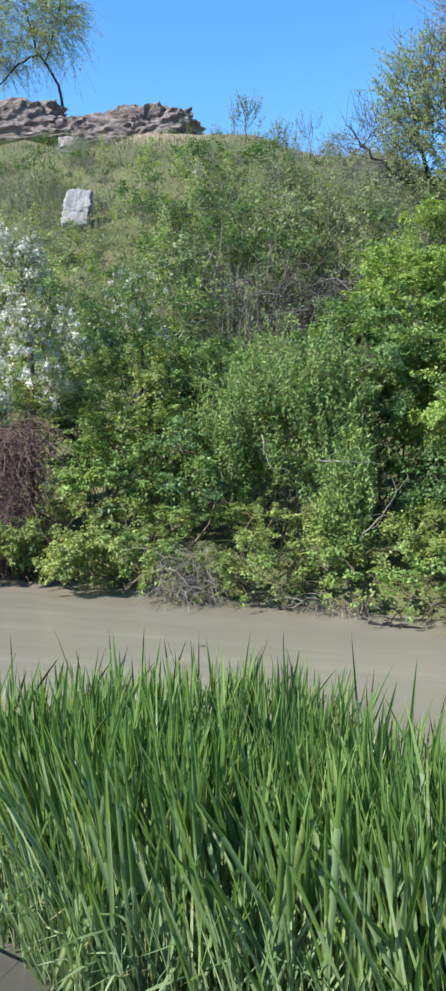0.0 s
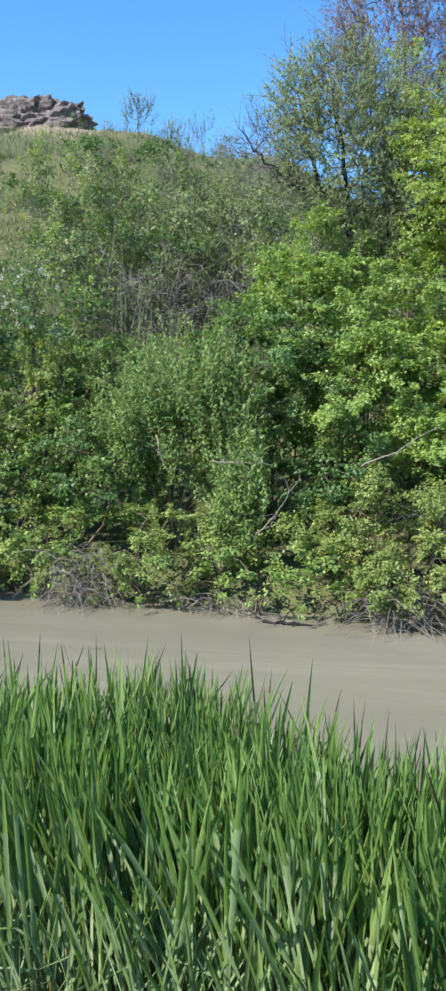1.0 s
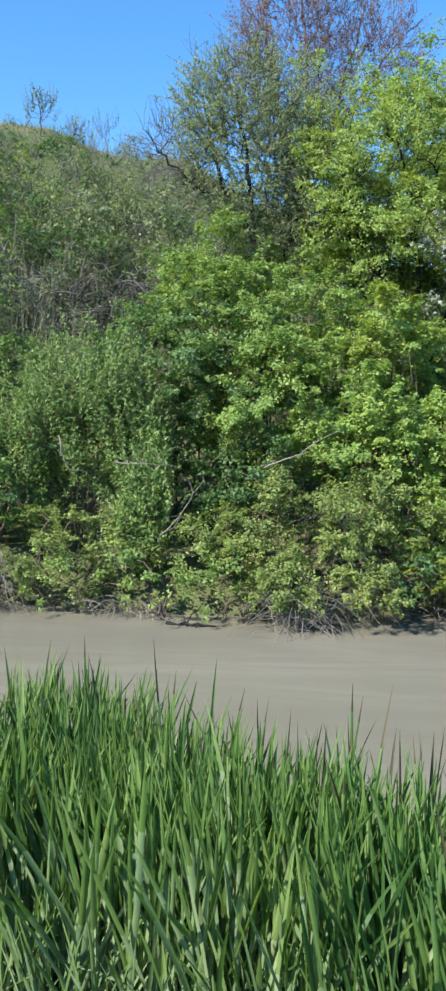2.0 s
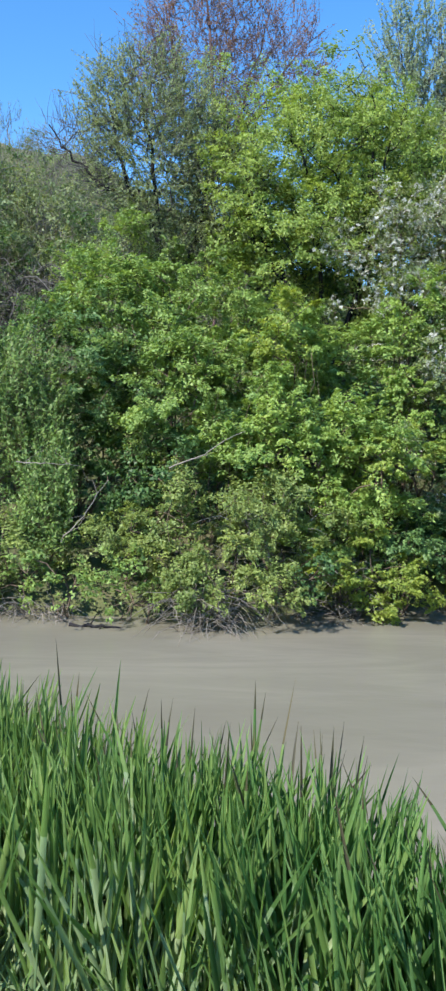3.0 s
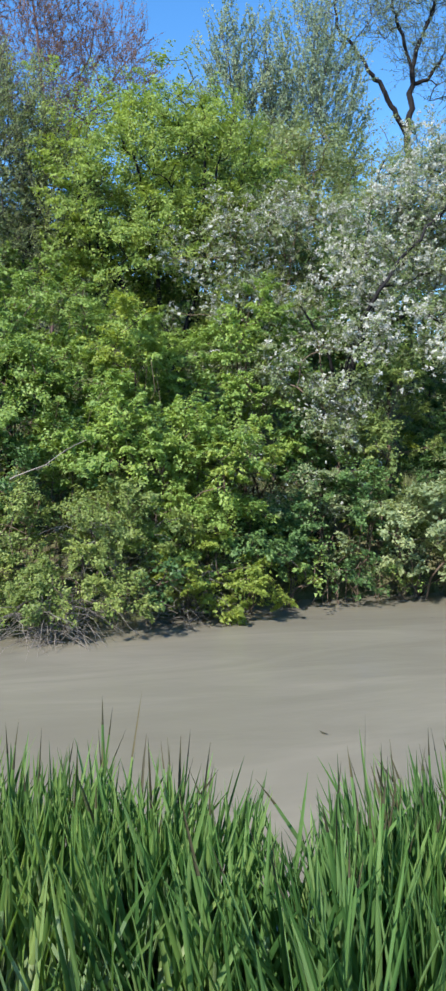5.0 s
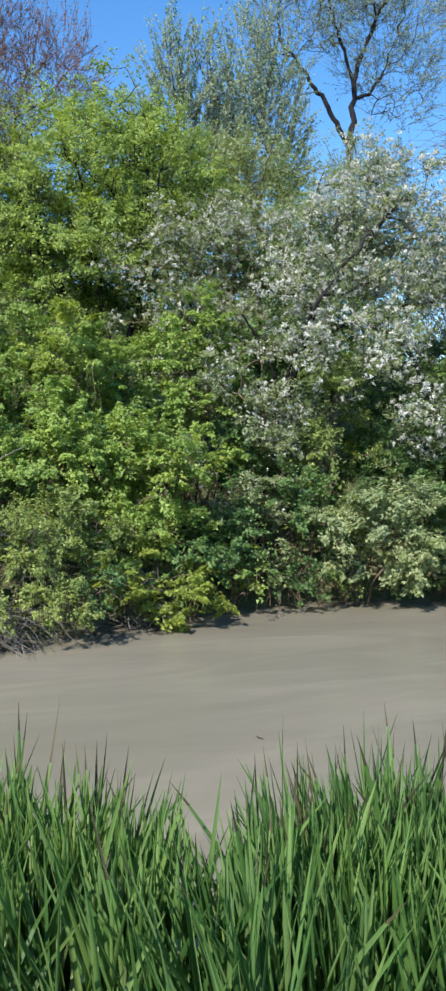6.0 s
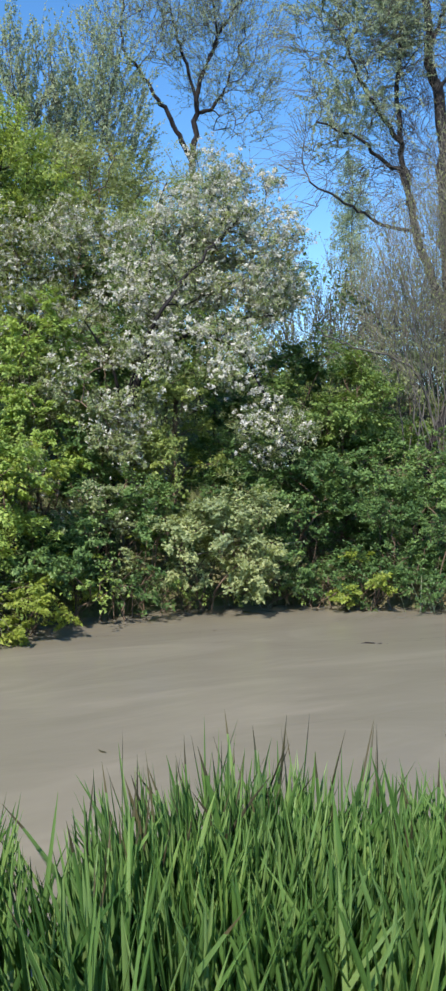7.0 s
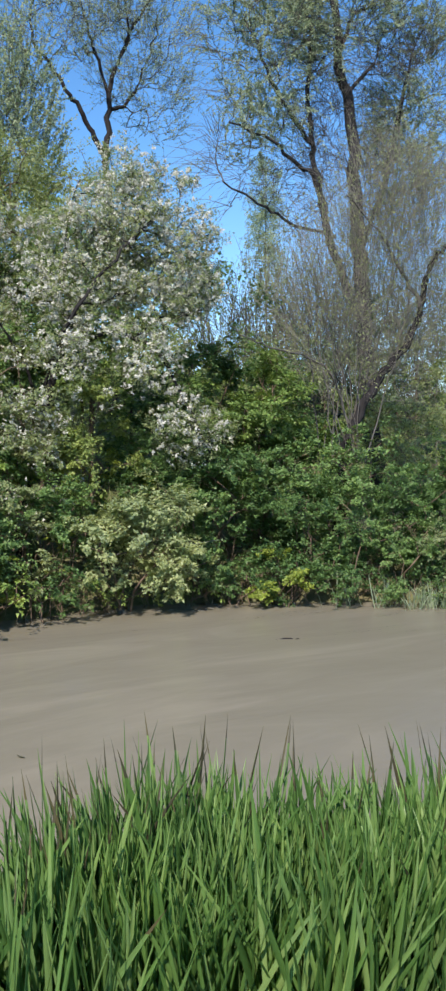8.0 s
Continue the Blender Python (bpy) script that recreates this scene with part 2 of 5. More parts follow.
def grow(stems, goals, rng, tip=0.005, power=2.3, steps=4, arch=0.08, crook=0.05, reach=1.0):
    """Branches from the given stems to all goals; each new branch starts on the nearest older one. Returns stem tubes and branch tubes."""
    pos, par, chains = [], [], []
    for s in stems:
        ids = []
        for q in s:
            par.append(ids[-1] if ids else -1)
            pos.append(np.asarray(q, float))
            ids.append(len(pos) - 1)
        chains.append(ids)
    first = len(chains)
    goals = np.asarray(goals, float)
    P = np.array(pos)
    d0 = np.min(np.linalg.norm(goals[:, None] - P[None], axis=2), 1)
    buf = np.empty((len(P) + len(goals) * steps, 3))
    buf[: len(P)] = P
    count = len(P)
    for g in goals[np.argsort(d0)]:
        d = buf[:count] - g
        cost = np.linalg.norm(d, axis=1) + reach * np.maximum(d[:, 2] + 0.1, 0)
        j = int(np.argmin(cost))
        line = wander(buf[j], g, steps + 1, crook, rng, arch)
        ids = [j]
        for q in line[1:]:
            buf[count] = q
            par.append(ids[-1])
            ids.append(count)
            count += 1
        chains.append(ids)
    w = np.zeros(count)
    par = np.array(par)
    has = np.zeros(count, bool)
    has[par[par >= 0]] = True
    w[~has] = tip ** power
    for i in range(count - 1, -1, -1):
        w[i] = max(w[i], tip ** power)
        if par[i] >= 0:
            w[par[i]] += w[i]
    r = w ** (1 / power)
    tubes = [(buf[c], np.concatenate([[min(r[c[0]], r[c[1]] * 1.15)], r[c[1:]]])) for c in chains]
    return tubes[:first], tubes[first:]


def in_lobe(n, lobe, rng, shell=0.55, low=-0.35):
    """Points near the skin of an ellipsoid (x, y, z, rx, ry, rz), few below."""
    c, r = np.array(lobe[:3]), np.array(lobe[3:6])
    d = unit(rng.normal(size=(n * 3, 3)))
    d = d[d[:, 2] > low][:n]
    k = rng.uniform(shell ** 3, 1.0, len(d)) ** (1 / 3) * rng.uniform(0.85, 1.15, len(d))
    return c + d * r * k[:, None], d


def spray_leaves(goals, outward, rng, per, spread, flat, leaf, wide, droop=0.25, up=0.8, hang=False):
    """A leafy sprig at every goal: leaves round a short shoot that points outwards, wide at its foot, narrow at its bowing tip."""
    m, n = len(goals), len(goals) * per
    o = unit(outward)
    axis_ = np.repeat(unit(o * [0.9, 0.9, 0.55] + [0, 0, 0.22] + rng.normal(size=(m, 3)) * 0.5), per, 0)
    c = np.repeat(goals, per, 0)
    o = np.repeat(o, per, 0)
    size = np.repeat(rng.uniform(0.5, 1.5, m), per)[:, None] * spread
    s_ = rng.uniform(0.0, 1.0, (n, 1)) ** 0.8
    u = rng.normal(size=(n, 3))
    u = unit(u - axis_ * (u * axis_).sum(1, keepdims=True)) * rng.uniform(0.05, 1.0, (n, 1)) ** 0.6
    u[:, 2] *= flat
    off = u * size * (1.0 - 0.72 * s_) * 0.78
    at = c + axis_ * size * (s_ * 2.1 - 0.75) + off
    at[:, 2] -= (droop * size * s_ ** 2)[:, 0]
    nor = o * 0.6 + [0, 0, up] + rng.normal(size=(n, 3)) * 0.55
    along = off / spread * [1, 1, 0.4] + axis_ * 0.6 - [0, 0, 0.25] + rng.normal(size=(n, 3)) * 0.25
    if hang:
        along = np.array([0, 0, -1.0]) + rng.normal(size=(n, 3)) * 0.35
        nor = rng.normal(size=(n, 3)) + [0, 0, 0.2]
    return leaf_arrays(at, nor, np.full(n, leaf), wide, rng, along, tiny=True)


def clumped(lobes, rng, per_area, sprays, reach, shell, low):
    """Sprays over round clumps that sit unevenly on the skin of the lobes, with gaps between the clumps."""
    goals, outs = [], []
    for lobe in lobes:
        rx, ry, rz = lobe[3:6]
        area = 2.6 * np.pi * ((rx * ry) ** 1.6 / 3 + (rx * rz) ** 1.6 / 3 + (ry * rz) ** 1.6 / 3) ** (1 / 1.6)
        c, d = in_lobe(max(4, int(area * per_area)), lobe, rng, shell, low)
        for a, o in zip(c, d):
            r = reach * rng.uniform(0.6, 1.4)
            u = unit(rng.normal(size=(sprays, 3)) + o * 0.7 + [0, 0, 0.35])
            goals.append(a + u * r * [1, 1, 0.75] * rng.uniform(0.6, 1.05, (sprays, 1)))
            outs.append(unit(u + o * 0.4))
    return np.concatenate(goals), np.concatenate(outs)


def whip_lines(goals, outs, rng, n, length, rise, sag, thick):
    """Long thin shoots from every goal: upright where rise is high, hanging where sag is."""
    lines = []
    s = np.linspace(0, 1, 3)[:, None]
    for g, o in zip(goals, outs):
        for _ in range(n):
            way = unit(o * 0.45 + [0, 0, rise] + rng.normal(size=3) * 0.35)
            ln = length * rng.uniform(0.5, 1.2)
            p = g + rng.normal(size=3) * 0.06 + way * ln * s + np.array([0, 0, -sag]) * ln * s ** 1.7
            p[1:] += rng.normal(size=(2, 3)) * 0.02 * ln
            lines.append((p, thick * np.linspace(1.2, 0.4, 3)))
    return lines


def whip_leaves(lines, rng, per, leaf, wide, hang):
    pts = np.array([p for p, _ in lines])
    w = np.repeat(np.arange(len(lines)), per)
    s = rng.uniform(0.1, 1.0, len(w)) * 1.999
    i = s.astype(int)
    f = (s - i)[:, None]
    at = pts[w, i] * (1 - f) + pts[w, i + 1] * f + rng.normal(size=(len(w), 3)) * leaf * 0.35
    along = unit(pts[w, i + 1] - pts[w, i]) * 0.8 + rng.normal(size=at.shape) * 0.6 + [0, 0, -0.5 if hang else 0.1]
    nor = rng.normal(size=at.shape) * 0.7 + [-0.2, -0.5, 0.6]
    return leaf_arrays(at, nor, np.full(len(w), leaf), wide, rng, along, tiny=True)


def flowers(goals, outward, rng, per, spread, size, k=6):
    """Round clusters of small white petals."""
    c = goals[rng.integers(0, len(goals), per)] + unit(rng.normal(size=(per, 3))) * spread * rng.uniform(0.3, 1.1, (per, 1))
    big = np.repeat(rng.uniform(0.6, 1.3, per), k)[:, None]
    at = np.repeat(c, k, 0) + unit(rng.normal(size=(per * k, 3))) * rng.uniform(0.2, 1.0, (per * k, 1)) * size * big * (0.06 * k + 0.5)
    nor = np.repeat(unit(rng.normal(size=(per, 3)) * 0.5 + [0, -0.3, 0.8]), k, 0) + rng.normal(size=(per * k, 3)) * 0.5
    return leaf_arrays(at, nor, np.full(len(at), size), 0.95, rng, tiny=True)


# ---- the lie of the land ----
def smooth(a, b, x):
    t = np.clip((x - a) / (b - a), 0, 1)
    return t * t * (3 - 2 * t)


def far_edge(x):
    """The far waterline."""
    return np.interp(x, [-40, -10, -6, -3.5, 0.1, 2, 4.2, 6.5, 8, 9.5, 10.5, 11, 13, 30], [16.0, 13.4, 11.9, 11.45, 11.05, 11.8, 12.6, 12.9, 12.3, 11.4, 10.7, 10.3, 9.3, 8.0]) + 0.07 * np.sin(x * 5.0)


def crest(x):
    return np.interp(x, [-60, -24, -12, -5, 4, 14, 26, 60], [18.0, 16.2, 15.6, 13.9, 9.6, 7.2, 6.2, 6.0])


def land(x, y):
    x, y = np.asarray(x, float), np.asarray(y, float)
    e = far_edge(x)
    far = smooth(e - 0.5, e + 1.6, y) * 1.45 - 0.75
    hill = smooth(14.0, 36.0, y)
    hill = 0.55 * hill + 0.45 * np.clip((y - 14.0) / 22.0, 0, 1)
    far = far + hill * (crest(x) - 0.7) - 0.03 * np.clip(y - 38, 0, 60) * smooth(38, 60, y)
    near = 0.9 - 1.65 * smooth(1.4, 3.0, y)
    lumps = 0.35 * np.sin(x * 0.9 + 0.5 * y) * np.sin(y * 0.7 - 0.3 * x) * smooth(14, 20, y)
    return np.where(y < (e - 0.5), near, far + lumps)


# ---- ground and water ----
def axis(parts):
    out = []
    for a, b, s in parts:
        out += list(np.arange(a, b, s))
    return np.array(out + [parts[-1][1]])


gx = axis([(-2500, -300, 220), (-300, -60, 24), (-60, -26, 2.0), (-26, 30, 0.7), (30, 70, 2.0), (70, 300, 23), (300, 2500, 220)])
gy = axis([(-2500, -300, 220), (-300, -20, 28), (-20, 0, 2.0), (0, 46, 0.55), (46, 100, 3.0), (100, 400, 30), (400, 2500, 210)])
X, Y = np.meshgrid(gx, gy, indexing="ij")
Z = land(X, Y)
Z += RNG.normal(size=Z.shape) * 0.035 * ((Y > 13) & (Y < 46))
i, j = np.meshgrid(np.arange(len(gx) - 1), np.arange(len(gy) - 1), indexing="ij")
k = len(gy)
quads = np.stack([i * k + j, (i + 1) * k + j, (i + 1) * k + j + 1, i * k + j + 1], -1).reshape(-1, 4)
ground = put("ground", mesh_of("ground", np.stack([X, Y, Z], -1).reshape(-1, 3), quads, [GROUND], smooth=True))
tagged(ground, "grassy earth banks rising into a steep scrubby hillside", "ground", kind="structure")

wx = axis([(-2500, -60, 305), (-60, -20, 5), (-20, 20, 0.5), (20, 60, 5), (60, 2500, 305)])
wy = np.linspace(1.2, 15.5, 40)
X, Y = np.meshgrid(wx, wy, indexing="ij")
i, j = np.meshgrid(np.arange(len(wx) - 1), np.arange(len(wy) - 1), indexing="ij")
k = len(wy)
quads = np.stack([i * k + j, (i + 1) * k + j, (i + 1) * k + j + 1, i * k + j + 1], -1).reshape(-1, 4)
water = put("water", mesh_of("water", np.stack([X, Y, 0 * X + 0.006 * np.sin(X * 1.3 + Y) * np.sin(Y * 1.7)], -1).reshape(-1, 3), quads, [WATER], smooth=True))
tagged(water, "slow muddy grey-brown river water", "water", kind="structure")


# ---- bushes ----
def bush(name, label, category, group, at, lobes, leaf="maple", bark="brown", size=0.085, wide=0.85, per=75, spread=0.30, flat=0.4,
         dense=15.0, droop=0.25, up=0.8, stems=7, hang=False, blossom=0, flower=0.03, seed=1, shell=0.7, low=-0.6, tip=0.0045, arch=0.08, lift=0.0, loose=1.15):
    """A bush on the bank: several stems from one root, twigs to every spray, and sprays of leaves over its lobes.
    at: its foot; lobes: (x, y, z, rx, ry, rz), x and y from the foot, z over the water plus lift."""
    rng = np.random.default_rng(seed)
    x, y = at
    z = max(float(land(x, y)), -0.1) - 0.05
    lobes = [(a, b, c + lift - z, *r) for a, b, c, *r in lobes]
    root = tagged(new(name), label, category, group)
    root.location = (x, y, z)
    goals, outs = clumped(lobes, rng, 2.3 * dense / 15, 9, spread * loose, shell, low)
    keep = (goals[:, 2] > 0.08) & ((outs[:, 1] < 0.3) | (rng.random(len(goals)) < 0.28))
    goals, outs = goals[keep], outs[keep]
    base = []
    for s in range(stems):
        lobe = lobes[s % len(lobes)]
        foot = np.array([rng.uniform(-0.35, 0.35), rng.uniform(-0.2, 0.3), 0.0]) * min(1.0, lobe[3])
        top = np.array(lobe[:3]) + rng.normal(size=3) * np.array(lobe[3:6]) * 0.3
        base.append(wander(foot, top, 6, 0.05, rng, 0.03))
    st, tw = grow(base, goals, rng, tip=tip, arch=arch, steps=2)
    for line in st:
        v, f = tube_arrays([line], 5)
        put("stem", mesh_of("stem", v, f, [BARK[bark]], smooth=True), root)
    v, f = tube_arrays(tw, 3)
    tagged(put("twig_mass", mesh_of("twig_mass", v, f, [BARK[bark]], smooth=True), root), kind="stuff")
    if per:
        v, f = spray_leaves(goals, outs, rng, int(per * 1.0), spread * 0.7, max(flat, 0.55), size * 0.76, wide, droop, up, hang)
        put("crown", mesh_of("crown", v, f, [LEAF[leaf]]), root)
    if blossom:
        v, f = flowers(goals, outs, rng, blossom, spread * 0.6, flower)
        put("blossom", mesh_of("blossom", v, f, [LEAF["petal"]]), root, "clusters of small white flowers")
    return root


BANK = "bushes along the far bank"
YG = "yellow-green leafy shrub hanging over the water's edge"
MG = "fresh green field maple bush in dense tiers"
# yellow-green low shrubs on the waterline
bush("shrub", YG, "shrub", BANK, (-7.0, 12.75), [(0, -0.2, 0.75, 1.0, 0.7, 0.65)], "olive", size=0.064, per=100, seed=11, spread=0.26)
bush("shrub", YG, "shrub", BANK, (-7.9, 12.7), [(0, -0.2, 0.6, 0.8, 0.5, 0.6)], "olive", size=0.064, per=100, seed=10, spread=0.26)
bush("shrub", YG, "shrub", BANK, (-5.6, 12.4), [(0, -0.2, 0.8, 1.05, 0.7, 0.7), (-0.5, -0.4, 0.5, 0.6, 0.4, 0.4)], "olive", size=0.064, per=100, seed=12, spread=0.26)
bush("shrub", YG, "shrub", BANK, (-3.55, 12.0), [(0, -0.1, 0.85, 0.75, 0.5, 0.65), (-0.2, -0.3, 0.35, 0.45, 0.4, 0.35)], "olive", size=0.05, seed=13, spread=0.2, per=95)
bush("shrub", YG, "shrub", BANK, (-2.55, 12.2), [(0, -0.2, 0.65, 0.7, 0.5, 0.5)], "olive", size=0.07, seed=14, spread=0.24, per=70)
bush("shrub", YG, "shrub", BANK, (2.45, 12.3), [(0.1, -0.55, 0.75, 0.62, 0.4, 0.6), (-0.2, -0.6, 0.3, 0.5, 0.3, 0.3)], "bright", size=0.07, seed=15, spread=0.22)
bush("shrub", YG, "shrub", BANK, (3.95, 12.7), [(0, -0.2, 0.55, 0.4, 0.4, 0.6)], "bright", size=0.06, seed=16, spread=0.2)
# leafy bushes behind them
bush("bush", "green mixed bush above the low bank shrubs", "bush", BANK, (-5.5, 13.6), [(-0.5, -0.1, 1.9, 1.2, 0.9, 1.2), (0.9, -0.2, 1.6, 1.0, 0.8, 1.0)], "field", size=0.062, seed=21, spread=0.26)
bush("bush", "dull green bush with thin stems on the slope", "bush", BANK, (-6.9, 15.8), [(0, 0, 2.6, 1.7, 1.3, 1.7), (1.6, 0.2, 2.3, 1.3, 1.0, 1.6)], "dark", size=0.06, seed=22, spread=0.3, per=95)
# the large maples
bush("bush", MG, "bush", BANK, (-2.0, 14.5), [(0, 0, 3.6, 1.15, 0.9, 1.4), (0.9, 0.1, 3.2, 0.9, 0.7, 1.1)], "deep", size=0.066, per=130, loose=1.75, seed=31, spread=0.34, dense=14)
bush("bush", MG, "bush", BANK, (-0.6, 14.8), [(0, 0, 4.35, 1.45, 1.0, 1.25), (0.9, 0, 3.7, 0.8, 0.8, 1.1), (0.2, -0.2, 3.0, 1.3, 0.6, 1.0)], "maple", size=0.066, per=130, loose=1.75, seed=32, spread=0.34, dense=14)
bush("bush", MG, "bush", BANK, (-0.1, 14.0), [(0, -0.4, 2.85, 1.3, 0.8, 1.0), (0.4, -0.2, 1.7, 0.9, 0.6, 0.9), (0.9, -0.7, 2.4, 0.8, 0.5, 0.75)], "maple", size=0.066, per=130, loose=1.75, seed=30, spread=0.32, dense=15)
bush("bush", "fresh green field maple bush with an upright crown", "bush", BANK, (1.55, 14.3), [(0, 0, 4.0, 0.55, 0.5, 0.75), (0, 0, 3.1, 0.65, 0.5, 0.8)], "pale", size=0.066, per=130, loose=1.75, seed=33, spread=0.28, dense=16)
bush("bush", MG, "bush", BANK, (2.1, 13.2), [(0, -0.6, 2.0, 1.1, 0.6, 0.95), (-0.9, -0.4, 2.6, 0.8, 0.6, 0.8), (-0.4, 0, 2.0, 1.2, 0.5, 1.1)], "pale", size=0.066, per=120, loose=1.75, seed=34, spread=0.28, dense=17, low=-0.9)
bush("bush", "yellow-green maple bush in full sun", "bush", BANK, (2.75, 12.9), [(0.1, -0.5, 2.2, 0.48, 0.4, 0.55), (-0.35, -0.4, 1.75, 0.5, 0.4, 0.5)], "bright", size=0.066, per=110, seed=45, spread=0.24, dense=17, loose=1.6)
# the hollow's deep shade is put into the dark leaf colour
bush("bush", "bush in the hollow below the maples, leaves coloured dark for shade", "bush", BANK, (-1.6, 14.3), [(0, 0, 1.8, 0.9, 0.5, 1.3)], "dark", size=0.066, per=90, seed=44, spread=0.28)
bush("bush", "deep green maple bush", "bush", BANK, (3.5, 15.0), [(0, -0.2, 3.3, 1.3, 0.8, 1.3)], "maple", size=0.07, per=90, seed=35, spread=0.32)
# deep leaf colour includes the shade under the blossom tree
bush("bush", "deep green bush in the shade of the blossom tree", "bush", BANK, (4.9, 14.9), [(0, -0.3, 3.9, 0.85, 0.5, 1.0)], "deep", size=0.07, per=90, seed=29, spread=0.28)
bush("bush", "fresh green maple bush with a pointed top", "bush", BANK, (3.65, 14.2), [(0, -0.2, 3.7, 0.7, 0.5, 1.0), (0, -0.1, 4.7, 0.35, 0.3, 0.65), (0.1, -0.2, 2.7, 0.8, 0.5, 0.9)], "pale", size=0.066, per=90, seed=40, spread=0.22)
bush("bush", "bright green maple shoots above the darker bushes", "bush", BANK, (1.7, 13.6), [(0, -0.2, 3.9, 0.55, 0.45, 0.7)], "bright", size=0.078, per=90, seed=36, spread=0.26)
# dark leaves behind the maples colour in the shade of their gaps
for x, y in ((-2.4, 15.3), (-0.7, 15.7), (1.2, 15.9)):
    bush("bush", "leafy bush behind the field maples, coloured dark for shade", "bush", BANK, (x, y), [(0, 0, 2.9, 1.2, 0.5, 1.8)], "dark", size=0.075, seed=int(90 + x * 3), spread=0.3, per=60)
bush("bush", "leafy green bush under the sparse willow", "bush", BANK, (-1.4, 16.6), [(0, 0, 5.0, 1.2, 0.8, 1.5), (1.4, 0.2, 4.9, 1.1, 0.8, 1.3)], "maple", size=0.075, seed=37, spread=0.3)
bush("shrub", "yellow-green shrub trailing in the water", "shrub", BANK, (3.05, 12.3), [(0.05, -0.5, 0.45, 0.4, 0.35, 0.4)], "bright", size=0.06, per=100, seed=39, spread=0.22)
bush("bush", "olive-green mixed bush below the hawthorn", "bush", BANK, (-7.2, 14.0), [(0, -0.2, 2.7, 0.9, 0.6, 1.1), (1.2, 0.1, 3.1, 0.9, 0.6, 0.9)], "olive", size=0.06, seed=25, spread=0.26, per=80)
bush("bush", "green mixed bush below the hawthorn", "bush", BANK, (-5.4, 14.6), [(0, 0, 3.3, 1.0, 0.6, 0.9), (-1.0, 0.2, 3.9, 0.7, 0.5, 0.6)], "field", size=0.06, seed=26, spread=0.26, per=80)
bush("bush", "fresh green bush below the bare willow", "bush", BANK, (9.9, 14.1), [(-0.6, -0.2, 3.7, 1.2, 0.7, 1.2), (0.6, -0.1, 3.0, 1.1, 0.6, 1.0), (-0.9, -0.3, 2.6, 1.2, 0.6, 1.2)], "field", size=0.062, seed=27, spread=0.28, per=90)
bush("shrub", "small yellow-green shrub at the foot of the dark bushes", "shrub", BANK, (8.75, 12.1), [(0, -0.3, 0.42, 0.42, 0.3, 0.42)], "bright", size=0.06, seed=28, spread=0.2, per=90)
# the deep and dark kinds have the hollow's shade in their leaf colour
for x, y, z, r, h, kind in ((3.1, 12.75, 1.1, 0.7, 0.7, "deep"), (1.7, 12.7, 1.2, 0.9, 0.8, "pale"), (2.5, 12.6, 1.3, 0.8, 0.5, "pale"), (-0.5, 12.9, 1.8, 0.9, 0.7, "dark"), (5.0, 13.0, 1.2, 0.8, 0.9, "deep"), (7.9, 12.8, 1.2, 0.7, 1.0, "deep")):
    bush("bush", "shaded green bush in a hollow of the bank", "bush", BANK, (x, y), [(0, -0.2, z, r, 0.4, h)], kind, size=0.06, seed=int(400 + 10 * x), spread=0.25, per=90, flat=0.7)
# rounded olive bushes that lean over the water
OB = "olive-green bush with rounded clumps leaning over the river"
bush("bush", OB, "bush", BANK, (-1.0, 12.2), [(0.1, -0.3, 0.85, 0.85, 0.6, 0.65), (0.5, -0.4, 1.3, 0.5, 0.4, 0.6), (0.2, -0.7, 0.5, 0.8, 0.4, 0.45)], "olive", size=0.05, seed=41, spread=0.24, flat=0.8, per=105)
bush("bush", OB, "bush", BANK, (0.35, 12.1), [(0, -0.4, 1.2, 1.1, 0.8, 1.0), (0.3, -0.9, 0.55, 0.9, 0.4, 0.45)], "olive", size=0.05, seed=42, spread=0.24, flat=0.8, per=105)
bush("bush", OB, "bush", BANK, (1.35, 12.4), [(0, -0.3, 1.1, 0.9, 0.7, 0.95)], "olive", size=0.05, seed=43, spread=0.24, flat=0.8, per=105)
# towards the blossom tree
bush("bush", "grey-green bush with thin scattered white blossom", "bush", BANK, (4.6, 14.0), [(0, -0.2, 3.5, 0.8, 0.6, 1.3), (0.5, -0.3, 2.3, 0.7, 0.5, 0.9)], "grey", size=0.052, seed=50, spread=0.26, per=85, blossom=1000, flower=0.034)
bush("bush", "grey-green bush with scattered white blossom", "bush", BANK, (3.9, 13.9), [(0, -0.2, 2.1, 0.85, 0.8, 1.5)], "grey", size=0.06, seed=51, spread=0.28, blossom=260)
# shade over the water is put into the dark leaf colour
bush("bush", "green bush above the water, leaves coloured dark for shade", "bush", BANK, (4.4, 13.5), [(0, -0.2, 1.1, 1.2, 0.8, 1.1)], "dark", size=0.075, seed=52, spread=0.28)
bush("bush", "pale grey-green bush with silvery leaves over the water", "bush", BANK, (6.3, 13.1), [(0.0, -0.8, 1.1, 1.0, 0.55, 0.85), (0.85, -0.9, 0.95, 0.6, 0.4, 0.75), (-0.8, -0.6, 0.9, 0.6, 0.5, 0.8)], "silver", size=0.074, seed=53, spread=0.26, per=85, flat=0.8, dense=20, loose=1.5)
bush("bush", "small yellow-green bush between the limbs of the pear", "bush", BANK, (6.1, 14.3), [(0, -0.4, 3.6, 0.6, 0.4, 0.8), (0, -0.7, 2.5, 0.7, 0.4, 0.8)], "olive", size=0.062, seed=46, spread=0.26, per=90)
# dark green leaves that also hold the shade right of the blossom tree
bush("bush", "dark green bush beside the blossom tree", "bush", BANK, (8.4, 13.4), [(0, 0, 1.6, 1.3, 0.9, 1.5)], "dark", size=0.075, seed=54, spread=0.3)
